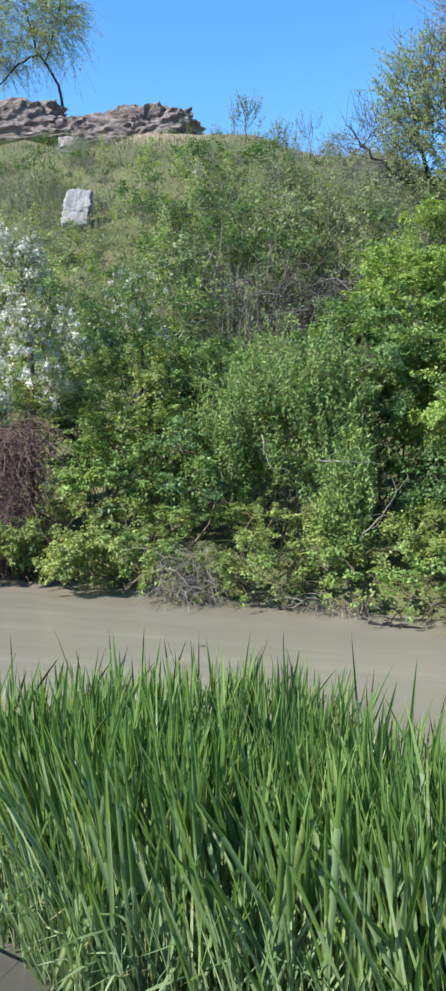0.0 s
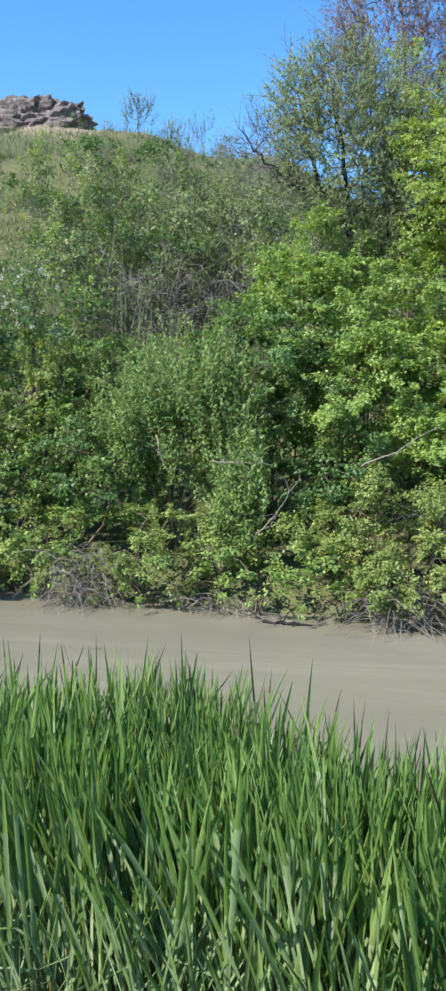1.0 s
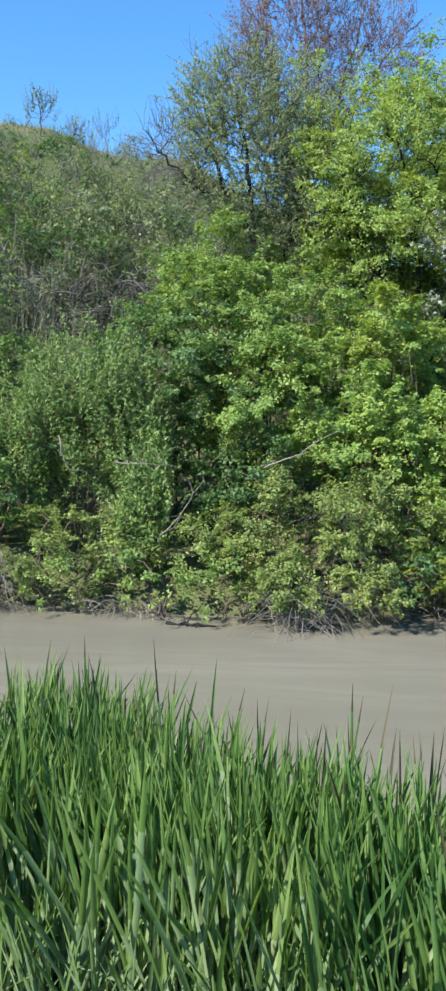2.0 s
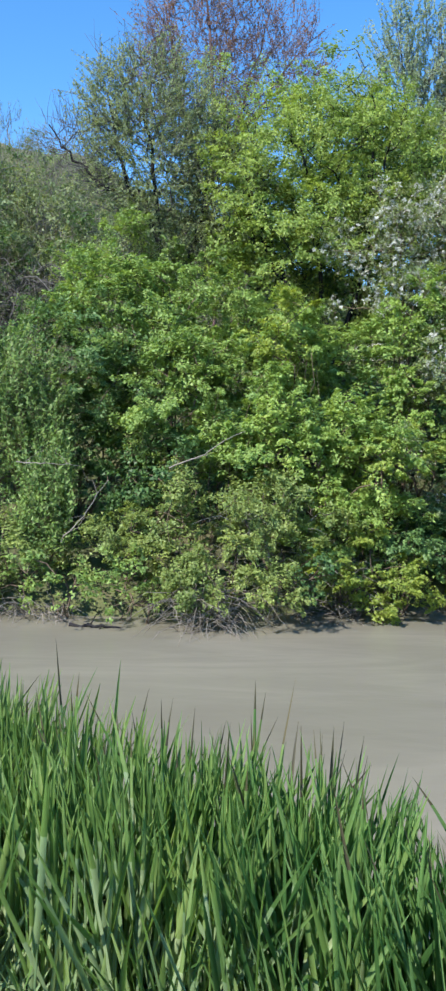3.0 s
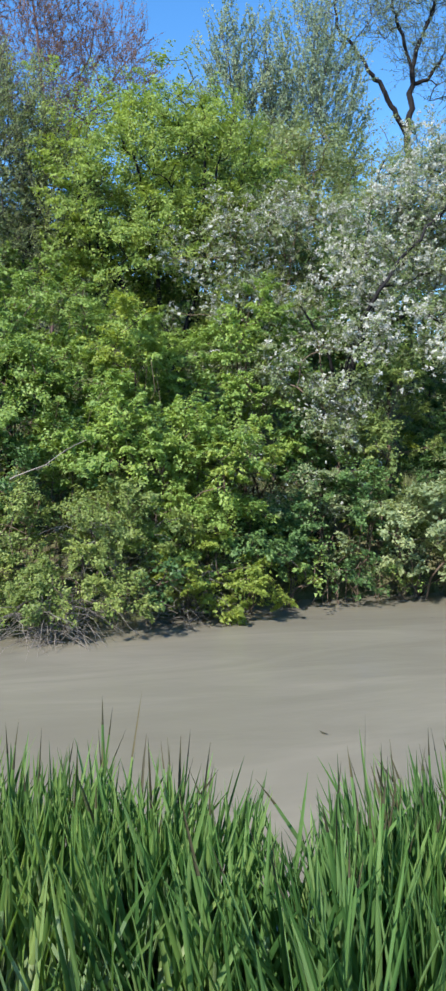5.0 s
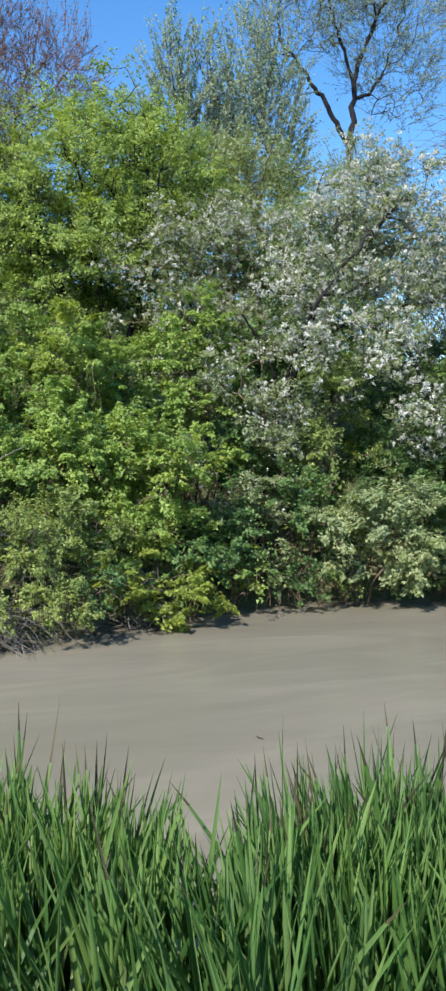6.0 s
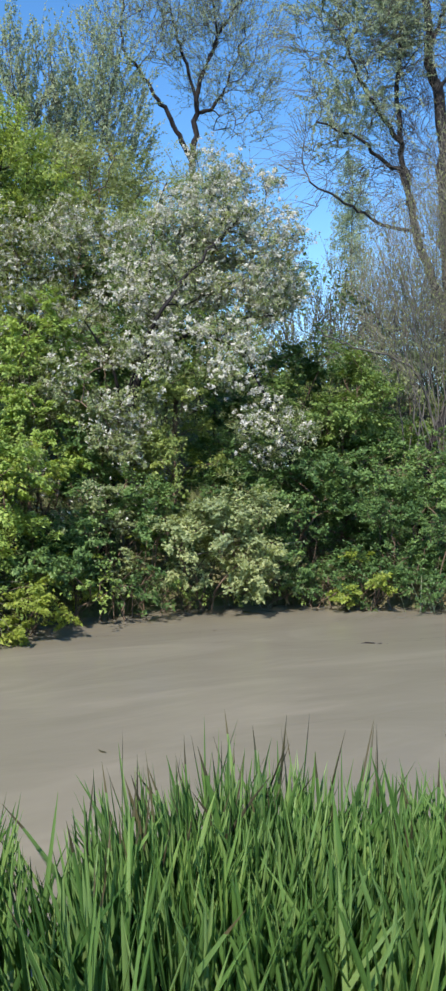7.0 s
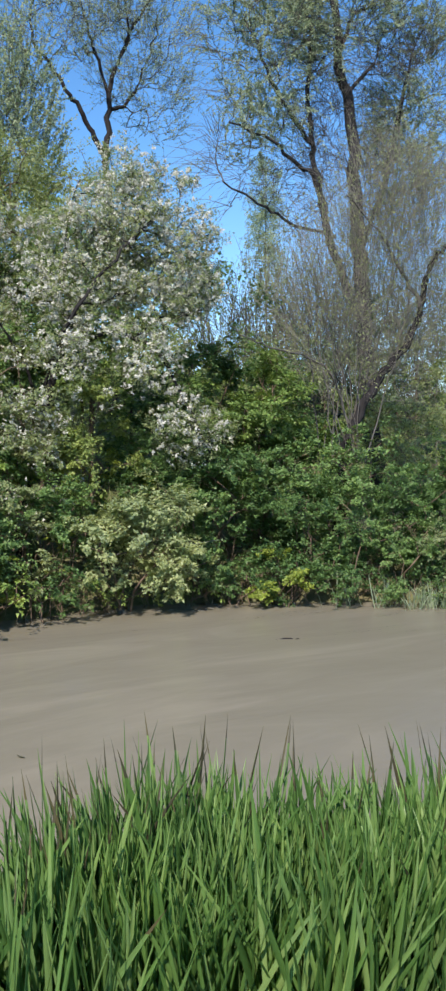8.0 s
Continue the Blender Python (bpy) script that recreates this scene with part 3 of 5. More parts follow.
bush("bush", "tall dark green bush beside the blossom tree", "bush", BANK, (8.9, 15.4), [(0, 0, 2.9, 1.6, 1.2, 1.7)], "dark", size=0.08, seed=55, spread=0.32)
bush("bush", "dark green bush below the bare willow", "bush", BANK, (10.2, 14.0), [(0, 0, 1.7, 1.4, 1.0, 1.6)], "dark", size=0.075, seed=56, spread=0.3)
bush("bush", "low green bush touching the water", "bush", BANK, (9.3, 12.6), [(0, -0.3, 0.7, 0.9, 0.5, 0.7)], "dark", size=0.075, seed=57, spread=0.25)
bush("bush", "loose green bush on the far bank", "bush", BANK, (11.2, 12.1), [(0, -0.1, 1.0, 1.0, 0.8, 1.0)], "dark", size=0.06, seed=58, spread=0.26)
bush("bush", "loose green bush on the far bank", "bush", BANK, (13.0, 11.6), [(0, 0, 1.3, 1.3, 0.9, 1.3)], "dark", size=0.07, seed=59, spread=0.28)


RB = "dark green bush crowding the far bank"
# mostly dark kinds: own dark green plus shade put into the colour
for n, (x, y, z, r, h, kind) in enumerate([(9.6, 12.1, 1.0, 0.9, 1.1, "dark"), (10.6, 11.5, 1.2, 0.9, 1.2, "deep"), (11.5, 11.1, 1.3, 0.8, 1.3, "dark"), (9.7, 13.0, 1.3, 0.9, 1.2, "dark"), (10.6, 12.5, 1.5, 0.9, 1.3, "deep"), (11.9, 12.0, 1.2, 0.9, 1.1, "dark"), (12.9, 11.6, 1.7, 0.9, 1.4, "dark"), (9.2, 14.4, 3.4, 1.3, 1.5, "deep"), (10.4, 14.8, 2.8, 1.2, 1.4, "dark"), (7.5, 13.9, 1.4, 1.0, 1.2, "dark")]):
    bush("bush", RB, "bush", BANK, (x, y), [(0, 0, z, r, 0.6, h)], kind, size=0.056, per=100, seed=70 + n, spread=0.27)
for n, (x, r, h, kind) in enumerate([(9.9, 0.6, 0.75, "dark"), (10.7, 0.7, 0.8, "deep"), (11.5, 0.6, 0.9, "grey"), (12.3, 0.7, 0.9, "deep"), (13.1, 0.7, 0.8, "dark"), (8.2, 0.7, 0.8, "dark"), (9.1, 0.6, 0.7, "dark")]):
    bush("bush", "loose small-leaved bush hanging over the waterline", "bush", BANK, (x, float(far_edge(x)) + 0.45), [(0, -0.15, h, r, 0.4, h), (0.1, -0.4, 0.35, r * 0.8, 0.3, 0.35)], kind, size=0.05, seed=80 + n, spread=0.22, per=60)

# filling bushes further up the bank
for n, x in enumerate(np.arange(-6.6, 13.5, 1.7)):
    if n == 3:
        continue
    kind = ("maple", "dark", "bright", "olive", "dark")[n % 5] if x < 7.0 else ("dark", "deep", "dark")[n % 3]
    # dark leaves stand for the shaded interior behind the maples
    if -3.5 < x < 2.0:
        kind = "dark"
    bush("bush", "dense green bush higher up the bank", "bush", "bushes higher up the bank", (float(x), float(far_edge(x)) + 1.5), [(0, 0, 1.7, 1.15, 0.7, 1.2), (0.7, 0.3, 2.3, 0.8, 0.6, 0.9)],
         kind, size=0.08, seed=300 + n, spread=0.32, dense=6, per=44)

# low growth along the waterline, hanging into the water
fringe = [bush("shrub", "low leafy growth trailing into the water", "shrub", "low growth along the waterline", (float(x), float(far_edge(x)) + 0.25), [(0, -0.1, 0.35, 0.6, 0.4, 0.4)],
               kind, size=0.06, seed=340 + n, spread=0.2, dense=8, per=30, stems=4) for n, (x, kind) in enumerate([(-8.2, "maple"), (-4.7, "olive"), (4.9, "dark"), (7.2, "maple")])]
rng = np.random.default_rng(12)
for n, x in enumerate(np.arange(-7.6, 13.6, 0.8)):
    copy_thing(fringe[int(rng.integers(0, 4)) if x < 7.5 else 2], Matrix.Translation((x + rng.uniform(-0.2, 0.2), float(far_edge(x)) + rng.uniform(0.15, 0.5), 0.0)) @ pose(0, 0, 0, 0, 0, rng.uniform(-40, 40)) @ Matrix.Diagonal((*[rng.uniform(0.7, 1.25)] * 3, 1)))


# ---- bare tangles ----
def tangle(name, label, category, at, size, count, bark, seed, thick=0.006, fall=0.5, length=1.0):
    """A heap of bare arching shoots that start low and curve over one another."""
    rng = np.random.default_rng(seed)
    x, y = at
    root = tagged(new(name), label, category)
    root.location = (x, y, max(float(land(x, y)), 0.0) - 0.03)
    lines = []
    for _ in range(count):
        a = rng.uniform(-1, 1, 3) * size * [1, 1, 0] + [0, 0, rng.uniform(0, 0.9) * size[2]]
        way = unit(rng.normal(size=3) * [1, 0.8, 0.5] + [0, -0.2, 0.5])
        ln = rng.uniform(0.4, 1.0) * length
        s = np.linspace(0, 1, 6)[:, None]
        p = a + way * ln * s + np.array([0, 0, -fall]) * ln * s ** 2 + rng.normal(size=(6, 3)) * 0.02 * ln
        p[:, 2] = np.maximum(p[:, 2], 0.0)
        lines.append((p, thick * rng.uniform(0.5, 1.6) * np.linspace(1.0, 0.35, 6)))
    big = sorted(lines, key=lambda q: -q[1][0])
    for line in big[:12]:
        v, f = tube_arrays([line], 5)
        put("shoot", mesh_of("shoot", v, f, [BARK[bark]], smooth=True), root)
    v, f = tube_arrays(big[12:], 3)
    tagged(put("shoot_mass", mesh_of("shoot_mass", v, f, [BARK[bark]], smooth=True), root), kind="stuff")
    return root


tangle("bramble_thicket", "dead brown bramble thicket with no leaves", "brambles", (-8.45, 13.0), np.array([0.85, 0.4, 3.0]), 2200, "plum", 401, 0.008, 0.7, 1.2)
bush("bush", "dark bush behind the brambles", "bush", BANK, (-8.2, 14.2), [(0, 0, 1.8, 1.2, 0.6, 1.6)], "dark", size=0.07, seed=60, spread=0.28)
tangle("dead_branch_heap", "heap of bleached dead branches at the waterline", "dead branches", (-4.35, 11.6), np.array([0.45, 0.25, 0.9]), 260, "bleached", 402, 0.005, 0.6, 0.9)
tangle("dead_branch_heap", "bleached dead twigs sticking out of the water", "dead branches", (-2.2, 11.55), np.array([0.6, 0.2, 0.25]), 120, "bleached", 403, 0.0055, 0.5, 0.7)
tangle("dead_branch_heap", "grey dead branches trailing into the water", "dead branches", (0.15, 10.95), np.array([0.5, 0.25, 0.6]), 180, "bleached", 404, 0.0048, 0.7, 0.9)
tangle("dead_branch_heap", "grey tangle of dead twigs inside the bushes", "dead branches", (0.9, 11.75), np.array([0.6, 0.2, 1.8]), 220, "grey", 405, 0.0045, 0.5, 0.9)
tangle("dead_branch_heap", "brown tangle of dead twigs beside the bushes", "dead branches", (2.0, 11.9), np.array([0.5, 0.2, 0.9]), 170, "bleached", 406, 0.0045, 0.5, 0.8)
tangle("dead_thicket", "dark thicket of arching leafless stems on the slope", "dead branches", (-4.6, 22.6), np.array([2.0, 0.6, 1.5]), 300, "slate", 407, 0.015, 0.8, 3.4)
tangle("dead_thicket", "grey leafless upright stems on the slope", "dead branches", (-6.6, 22.2), np.array([1.3, 0.5, 0.6]), 120, "grey", 408, 0.013, 0.1, 2.6)


# ---- the hillside ----
def uphill(x, y, sink=0.1):
    return Matrix.Translation((x, y, float(land(x, y)) - sink))


SLOPE = "scrub on the hillside"
slope_rows = []
protos = []
for n, (leaf, sz, h) in enumerate([("scrub", 0.088, 1.5), ("grey", 0.085, 1.8), ("scrub", 0.085, 1.2), ("maple", 0.085, 1.6), ("dark", 0.09, 1.7)]):
    protos.append(bush("shrub", ("loose grey-green scrub bush on the dry slope", "thin grey scrub bush with upright stems", "low green scrub bush on the slope", "olive scrub bush on the slope", "dark green scrub bush on the slope")[n],
                       "shrub", SLOPE, (-14.0 + n * 3.2, 20.0 + n), [(0, 0, h * 0.55, 1.3, 1.1, h * 0.55)], leaf, "grey", size=sz, seed=500 + n, spread=0.34, flat=0.9, dense=3.6, per=26, stems=4, lift=float(land(-14.0 + n * 3.2, 20.0 + n))))
rng = np.random.default_rng(21)
spots = [(x, y) for y in np.arange(18.0, 37.5, 1.55) for x in np.arange(-26.0, 2.0, 2.0)]
for x, y in spots:
    x, y = x + rng.uniform(-0.9, 0.9), y + rng.uniform(-0.7, 0.7)
    if abs(x) > y * 0.78 + 2 or rng.random() < (0.25 if y < 29 else 0.4) or (-15.2 < x < -12.6 and 24.5 < y < 28.0) or (-7.3 < x < -2.8 and 18.5 < y < 23.4):
        continue
    k = rng.uniform(0.8, 1.4) * (1.0 if y < 27 else 0.72 if y < 32 else 0.34)
    copy_thing(protos[int(rng.integers(0, 5))], uphill(x, y) @ pose(0, 0, 0, 0, 0, rng.uniform(0, 360)) @ Matrix.Diagonal((k, k, k * rng.uniform(0.8, 1.2), 1)))
copy_thing(protos[2], uphill(-14.2, 25.7) @ Matrix.Diagonal((0.5, 0.5, 0.45, 1)))
copy_thing(protos[0], uphill(-13.2, 25.9) @ Matrix.Diagonal((0.45, 0.45, 0.5, 1)))
for n in range(46):
    x, y = rng.uniform(-9.5, -1.5), rng.uniform(23.8, 28.0)
    k = rng.uniform(0.75, 1.15)
    copy_thing(protos[(2, 0, 1)[n % 3]], uphill(x, y) @ pose(0, 0, 0, 0, 0, rng.uniform(0, 360)) @ Matrix.Diagonal((k, k, k * 1.2, 1)))
for n in range(30):
    x, y = rng.uniform(-13.5, -7.4), rng.uniform(17.8, 22.5)
    k = rng.uniform(0.8, 1.2)
    copy_thing(protos[(3, 4, 3)[n % 3]], uphill(x, y) @ pose(0, 0, 0, 0, 0, rng.uniform(0, 360)) @ Matrix.Diagonal((k, k, k * 1.1, 1)))
for x, y, k in ((-6.4, 23.3, 1.1), (-5.0, 23.4, 1.1), (-3.6, 23.3, 1.1), (-2.6, 23.0, 1.0), (-5.8, 22.0, 0.7), (-4.2, 21.9, 0.7), (-3.0, 21.8, 0.7), (-7.4, 22.6, 1.0)):
    copy_thing(protos[4], uphill(x, y) @ pose(0, 0, 0, 0, 0, x * 91) @ Matrix.Diagonal((k, k, k, 1)))
for n in range(34):
    x, y = rng.uniform(-14.5, -7.0), rng.uniform(22.5, 28.5)
    if -15.0 < x < -12.2 and 24.0 < y < 27.4:
        continue
    k = rng.uniform(0.7, 1.1)
    copy_thing(protos[(3, 0, 4, 2)[n % 4]], uphill(x, y) @ pose(0, 0, 0, 0, 0, rng.uniform(0, 360)) @ Matrix.Diagonal((k, k, k * 1.1, 1)))
for n in range(44):
    x, y = rng.uniform(-8.5, -1.5), rng.uniform(19.5, 25.5)
    k = rng.uniform(0.6, 1.0)
    if n % 2:
        copy_thing(protos[(1, 0)[n % 4 == 1]], uphill(x, y) @ pose(0, 0, 0, 0, 0, rng.uniform(0, 360)) @ Matrix.Diagonal((k, k, k * 1.2, 1)))
    else:
        slope_rows.append((x, y, k))
# low scrub that closes the view to the flat side
for n in range(26):
    x, y = rng.uniform(14, 42), rng.uniform(23, 34)
    k = rng.uniform(1.2, 2.0)
    copy_thing(protos[int(rng.integers(0, 5))], uphill(x, y) @ pose(0, 0, 0, 0, 0, rng.uniform(0, 360)) @ Matrix.Diagonal((k, k, k * 1.3, 1)))

# far hedgerow beyond the flat side
for n in range(16):
    x = 30.0 + n * 6.5 + rng.uniform(-2, 2)
    k = rng.uniform(3.6, 5.0)
    copy_thing(protos[int(rng.integers(0, 5))], uphill(x, 62.0 + rng.uniform(-5, 5)) @ pose(0, 0, 0, 0, 0, rng.uniform(0, 360)) @ Matrix.Diagonal((k, k, k * 0.9, 1)))

# broom: upright pale shoots among the scrub
def broom(seed, h):
    rng = np.random.default_rng(seed)
    root = tagged(new("broom_shrub"), "upright pale broom shoots on the slope", "shrub", SLOPE)
    base = rng.normal(size=(26, 3)) * [0.35, 0.3, 0.02]
    lines = whip_lines(base, unit(base + [0, 0, 0.3]), rng, 2, h, 1.9, 0.1, 0.008)
    v, f = tube_arrays(lines, 3)
    tagged(put("shoot_mass", mesh_of("shoot_mass", v, f, [BARK["grey"]], smooth=True), root), kind="stuff")
    v, f = whip_leaves(lines, rng, 8, 0.09, 0.5, False)
    put("crown", mesh_of("crown", v, f, [LEAF["scrub"]]), root)
    return root


brooms = [broom(700 + n, 1.3 + 0.3 * n) for n in range(3)]
for n, b in enumerate(brooms):
    b.matrix_world = uphill(-9.0 + 2.2 * n, 27.0 + n)
for n in range(62):
    y = rng.uniform(21, 33)
    x = rng.uniform(-0.72, 0.0) * y
    k = rng.uniform(0.7, 1.25) * (0.75 if y > 30 else 1.0)
    if -15.0 < x < -12.5 and y < 27.0:
        continue
    copy_thing(brooms[n % 3], uphill(x, y, 0.05) @ pose(0, 0, 0, 0, 0, rng.uniform(0, 360)) @ Matrix.Diagonal((k, k, k, 1)))

for x, y, k in slope_rows:
    copy_thing(brooms[int(x * 10) % 3], uphill(x, y, 0.05) @ pose(0, 0, 0, 0, 0, x * 57) @ Matrix.Diagonal((k * 1.2, k * 1.2, k * 1.1, 1)))
for x, y, k in ((-15.3, 26.6, 0.6), (-12.9, 26.4, 0.6), (-14.7, 25.9, 0.4), (-13.5, 25.8, 0.42), (-15.0, 27.8, 0.8), (-13.6, 28.0, 0.8), (-12.6, 27.4, 0.7), (-16.0, 27.0, 0.7), (-14.1, 25.5, 0.36)):
    copy_thing(brooms[int(x * 10) % 3], uphill(x, y, 0.05) @ pose(0, 0, 0, 0, 0, x * 77) @ Matrix.Diagonal((k * 1.2, k * 1.2, k, 1)))

# dry grass over the slope
rng = np.random.default_rng(31)
n = 38000
gy_ = 14.5 + 20.0 * rng.random(n) ** 0.8
gx_ = rng.uniform(-1, 1, n) * (gy_ * 0.72 + 3) - 3
at = np.stack([gx_, gy_, land(gx_, gy_) - 0.03], 1)
hgt = rng.uniform(0.2, 0.65, n)
way = unit(rng.normal(size=(n, 3)) * [0.35, 0.35, 0.1] + [0, 0, 1])
side = unit(np.cross(way, rng.normal(size=(n, 3)))) * 0.012
v = np.stack([at - side, at + side, at + way * hgt[:, None]], 1).reshape(-1, 3)
tagged(put("grass", mesh_of("grass", v, np.arange(n * 3).reshape(-1, 3), [LEAF["grass"]])), "pale dry grass on the steep slope", "grass", kind="stuff")


def rock(name, label, category, at, size, seed, rough=0.35, mat=ROCK, cuts=5, square=0.4, group=""):
    """A weathered rock: a sphere pushed into ledges and hollows."""
    bm = bmesh.new()
    bmesh.ops.create_icosphere(bm, subdivisions=cuts, radius=1.0)
    off = Vector((seed * 7.3, seed * 3.1, seed * 1.7))
    for v in bm.verts:
        p = v.co.copy()
        q = Vector((p.x * size[0], p.y * size[1], p.z * size[2]))
        box = p / max(abs(p.x), abs(p.y), abs(p.z)) ** square
        ledge = noise.fractal(Vector((q.x * 0.7, q.y * 0.7, q.z * 1.1)) + off, 0.55, 2.1, 7)
        chip = noise.fractal(Vector((q.x * 2.2, q.y * 2.2, q.z * 5.0)) + off, 0.4, 2.3, 7)
        k = 1 + rough * (0.34 * ledge + 0.36 * chip)
        v.co = Vector((box.x * size[0], box.y * size[1], box.z * size[2])) * k
    me = bpy.data.meshes.new(name)
    bm.to_mesh(me)
    bm.free()
    me.materials.append(mat)
    ob = tagged(new(name, me), label, category, group)
    ob.matrix_world = at
    return ob


CLIFF = "rock outcrops on the hilltop"
rock("rock_outcrop", "craggy rounded grey-mauve rock outcrop on the skyline", "rock", Matrix.Translation((-15.9, 36.6, 15.9)), (2.7, 1.5, 1.3), 3, 0.38, group=CLIFF)
rock("rock_outcrop", "low weathered rock saddle on the skyline", "rock", Matrix.Translation((-19.4, 36.9, 16.2)), (2.6, 1.5, 1.05), 5, 0.38, group=CLIFF)
rock("rock_outcrop", "long weathered rock ledge on the skyline", "rock", Matrix.Translation((-23.2, 37.0, 16.95)), (3.4, 1.6, 1.5), 6, 0.38, group=CLIFF)
rock("rock_ledge", "pale low rock ledge below the outcrop", "rock", Matrix.Translation((-20.9, 34.6, 15.75)), (2.6, 0.6, 0.22), 7, 0.6, ROCK, 4, group="boulders")
rock("boulder", "pale boulder on the slope", "rock", Matrix.Translation((-17.6, 33.2, 14.75)), (0.6, 0.4, 0.36), 9, 0.5, SLAB, 4, group="boulders")
rock("boulder", "pale boulder on the slope", "rock", Matrix.Translation((-16.9, 32.4, 13.95)), (0.38, 0.35, 0.3), 10, 0.5, SLAB, 4, group="boulders")
rock("stone_slab", "whitish upright stone slab on the hillside", "stone", Matrix.Translation((-14.0, 26.8, 10.3)) @ pose(0, 0, 0, -10, 5, 12), (0.5, 0.16, 0.7), 12, 0.3, SLAB, 5, square=0.75)


# ---- trees ----
def tree(name, label, group, at, trunks, lobes, leaf, bark, size=0.07, wide=0.6, per=40, spread=0.45, flat=0.7, sprays=300, blossom=0, flower=0.035,
         hang=False, seed=1, tip=0.006, power=2.3, arch=0.05, shell=0.3, low=-0.8, droop=0.2, up=0.5, reach=1.0, steps=3, crook=0.05, clump=0.0, whips=0, whip=1.0, rise=1.0, sag=0.0, thin=0.0035, twig="", category="tree", girth=1.0, petals=6, leafy=None, bole=None, limb_bark="", fade=None):
    """A tree: its trunk and limbs (true places) branch out to sprays spread over the lobes of its crown."""
    rng = np.random.default_rng(seed)
    x, y = at
    foot = np.array([x, y, float(land(x, y)) - 0.1])
    root = tagged(new(name), label, category, group)
    root.location = foot
    room = [r[3] * r[4] * r[5] for r in lobes]
    goals, outs = [], []
    for lobe, v in zip(lobes, room):
        n = max(8, int(sprays * v / sum(room)))
        g, d = in_lobe(max(3, n // 8) if clump else n, (*(np.array(lobe[:3]) - foot), *lobe[3:]), rng, shell, low)
        if clump:
            u = unit(rng.normal(size=(len(g) * 8, 3)) + np.repeat(d, 8, 0) * 0.6 + [0, 0, 0.3])
            g = np.repeat(g, 8, 0) + u * np.repeat(rng.uniform(0.6, 1.4, len(g)), 8)[:, None] * clump * [1, 1, 0.75]
            d = unit(u + np.repeat(d, 8, 0) * 0.4)
        goals.append(g), outs.append(d)
    goals, outs = np.concatenate(goals), np.concatenate(outs)
    if clump:
        keep = (outs[:, 1] < 0.35) | (rng.random(len(goals)) < 0.35)
        goals, outs = goals[keep], outs[keep]
    lines = []
    for n, t in enumerate(trunks):
        t = np.asarray(t, float) - foot
        if n == 0:
            t = np.concatenate([[[0, 0, 0]], t])
        s = np.linspace(0, len(t) - 1, (len(t) - 1) * 4 + 1)
        p = np.stack([np.interp(s, np.arange(len(t)), t[:, c]) for c in range(3)], 1)
        q = p.copy()
        p[1:-1] = (q[:-2] + q[1:-1] * 2 + q[2:]) / 4
        p[1:-1] += rng.normal(size=(len(p) - 2, 3)) * 0.03
        lines.append(p)
    st, br = grow(lines, goals, rng, tip=tip, power=power, arch=arch, reach=reach, steps=steps, crook=crook)
    for k, line in enumerate(st):
        rad = line[1] * np.linspace(girth, 1.0, len(line[1]))
        if bole and k < len(bole):
            rad = np.maximum(rad, np.linspace(*bole[k], len(rad)))
        v, f = tube_arrays([(line[0], rad)], 8)
        part = "limb" if k else "trunk"
        put(part, mesh_of(part, v, f, [BARK[limb_bark or bark if k else bark]], smooth=True), root)
    lines = whip_lines(goals, outs, rng, whips, whip, rise, sag, thin) if whips else []
    v, f = tube_arrays(br + lines, 3)
    tagged(put("twig_mass", mesh_of("twig_mass", v, f, [BARK[twig or bark]], smooth=True), root), kind="stuff")
    if per:
        if leafy:
            room = np.array(leafy)
            lines = [q for q in lines if np.any((((q[0][1] + foot - room[:, :3]) / room[:, 3:]) ** 2).sum(1) < rng.uniform(0.3, 1.2))]
        if whips:
            v, f = whip_leaves(lines, rng, per, size, wide, hang)
        else:
            v, f = spray_leaves(goals, outs, rng, int(per * 1.8), spread, flat, size * 0.75, wide, droop, up, hang)
        put("crown", mesh_of("crown", v, f, [LEAF[leaf]]), root)
    if blossom:
        if fade:
            keep = rng.random(len(goals)) < np.clip((goals[:, 2] + foot[2] - fade[0]) / (fade[1] - fade[0]), 0.3, 1.0)
            goals, outs = goals[keep], outs[keep]
        v, f = flowers(goals, outs, rng, blossom, spread, flower, petals)
        put("blossom", mesh_of("blossom", v, f, [LEAF["petal"]]), root, "clusters of small white flowers")
    return root


WOOD = "trees on the far bank"
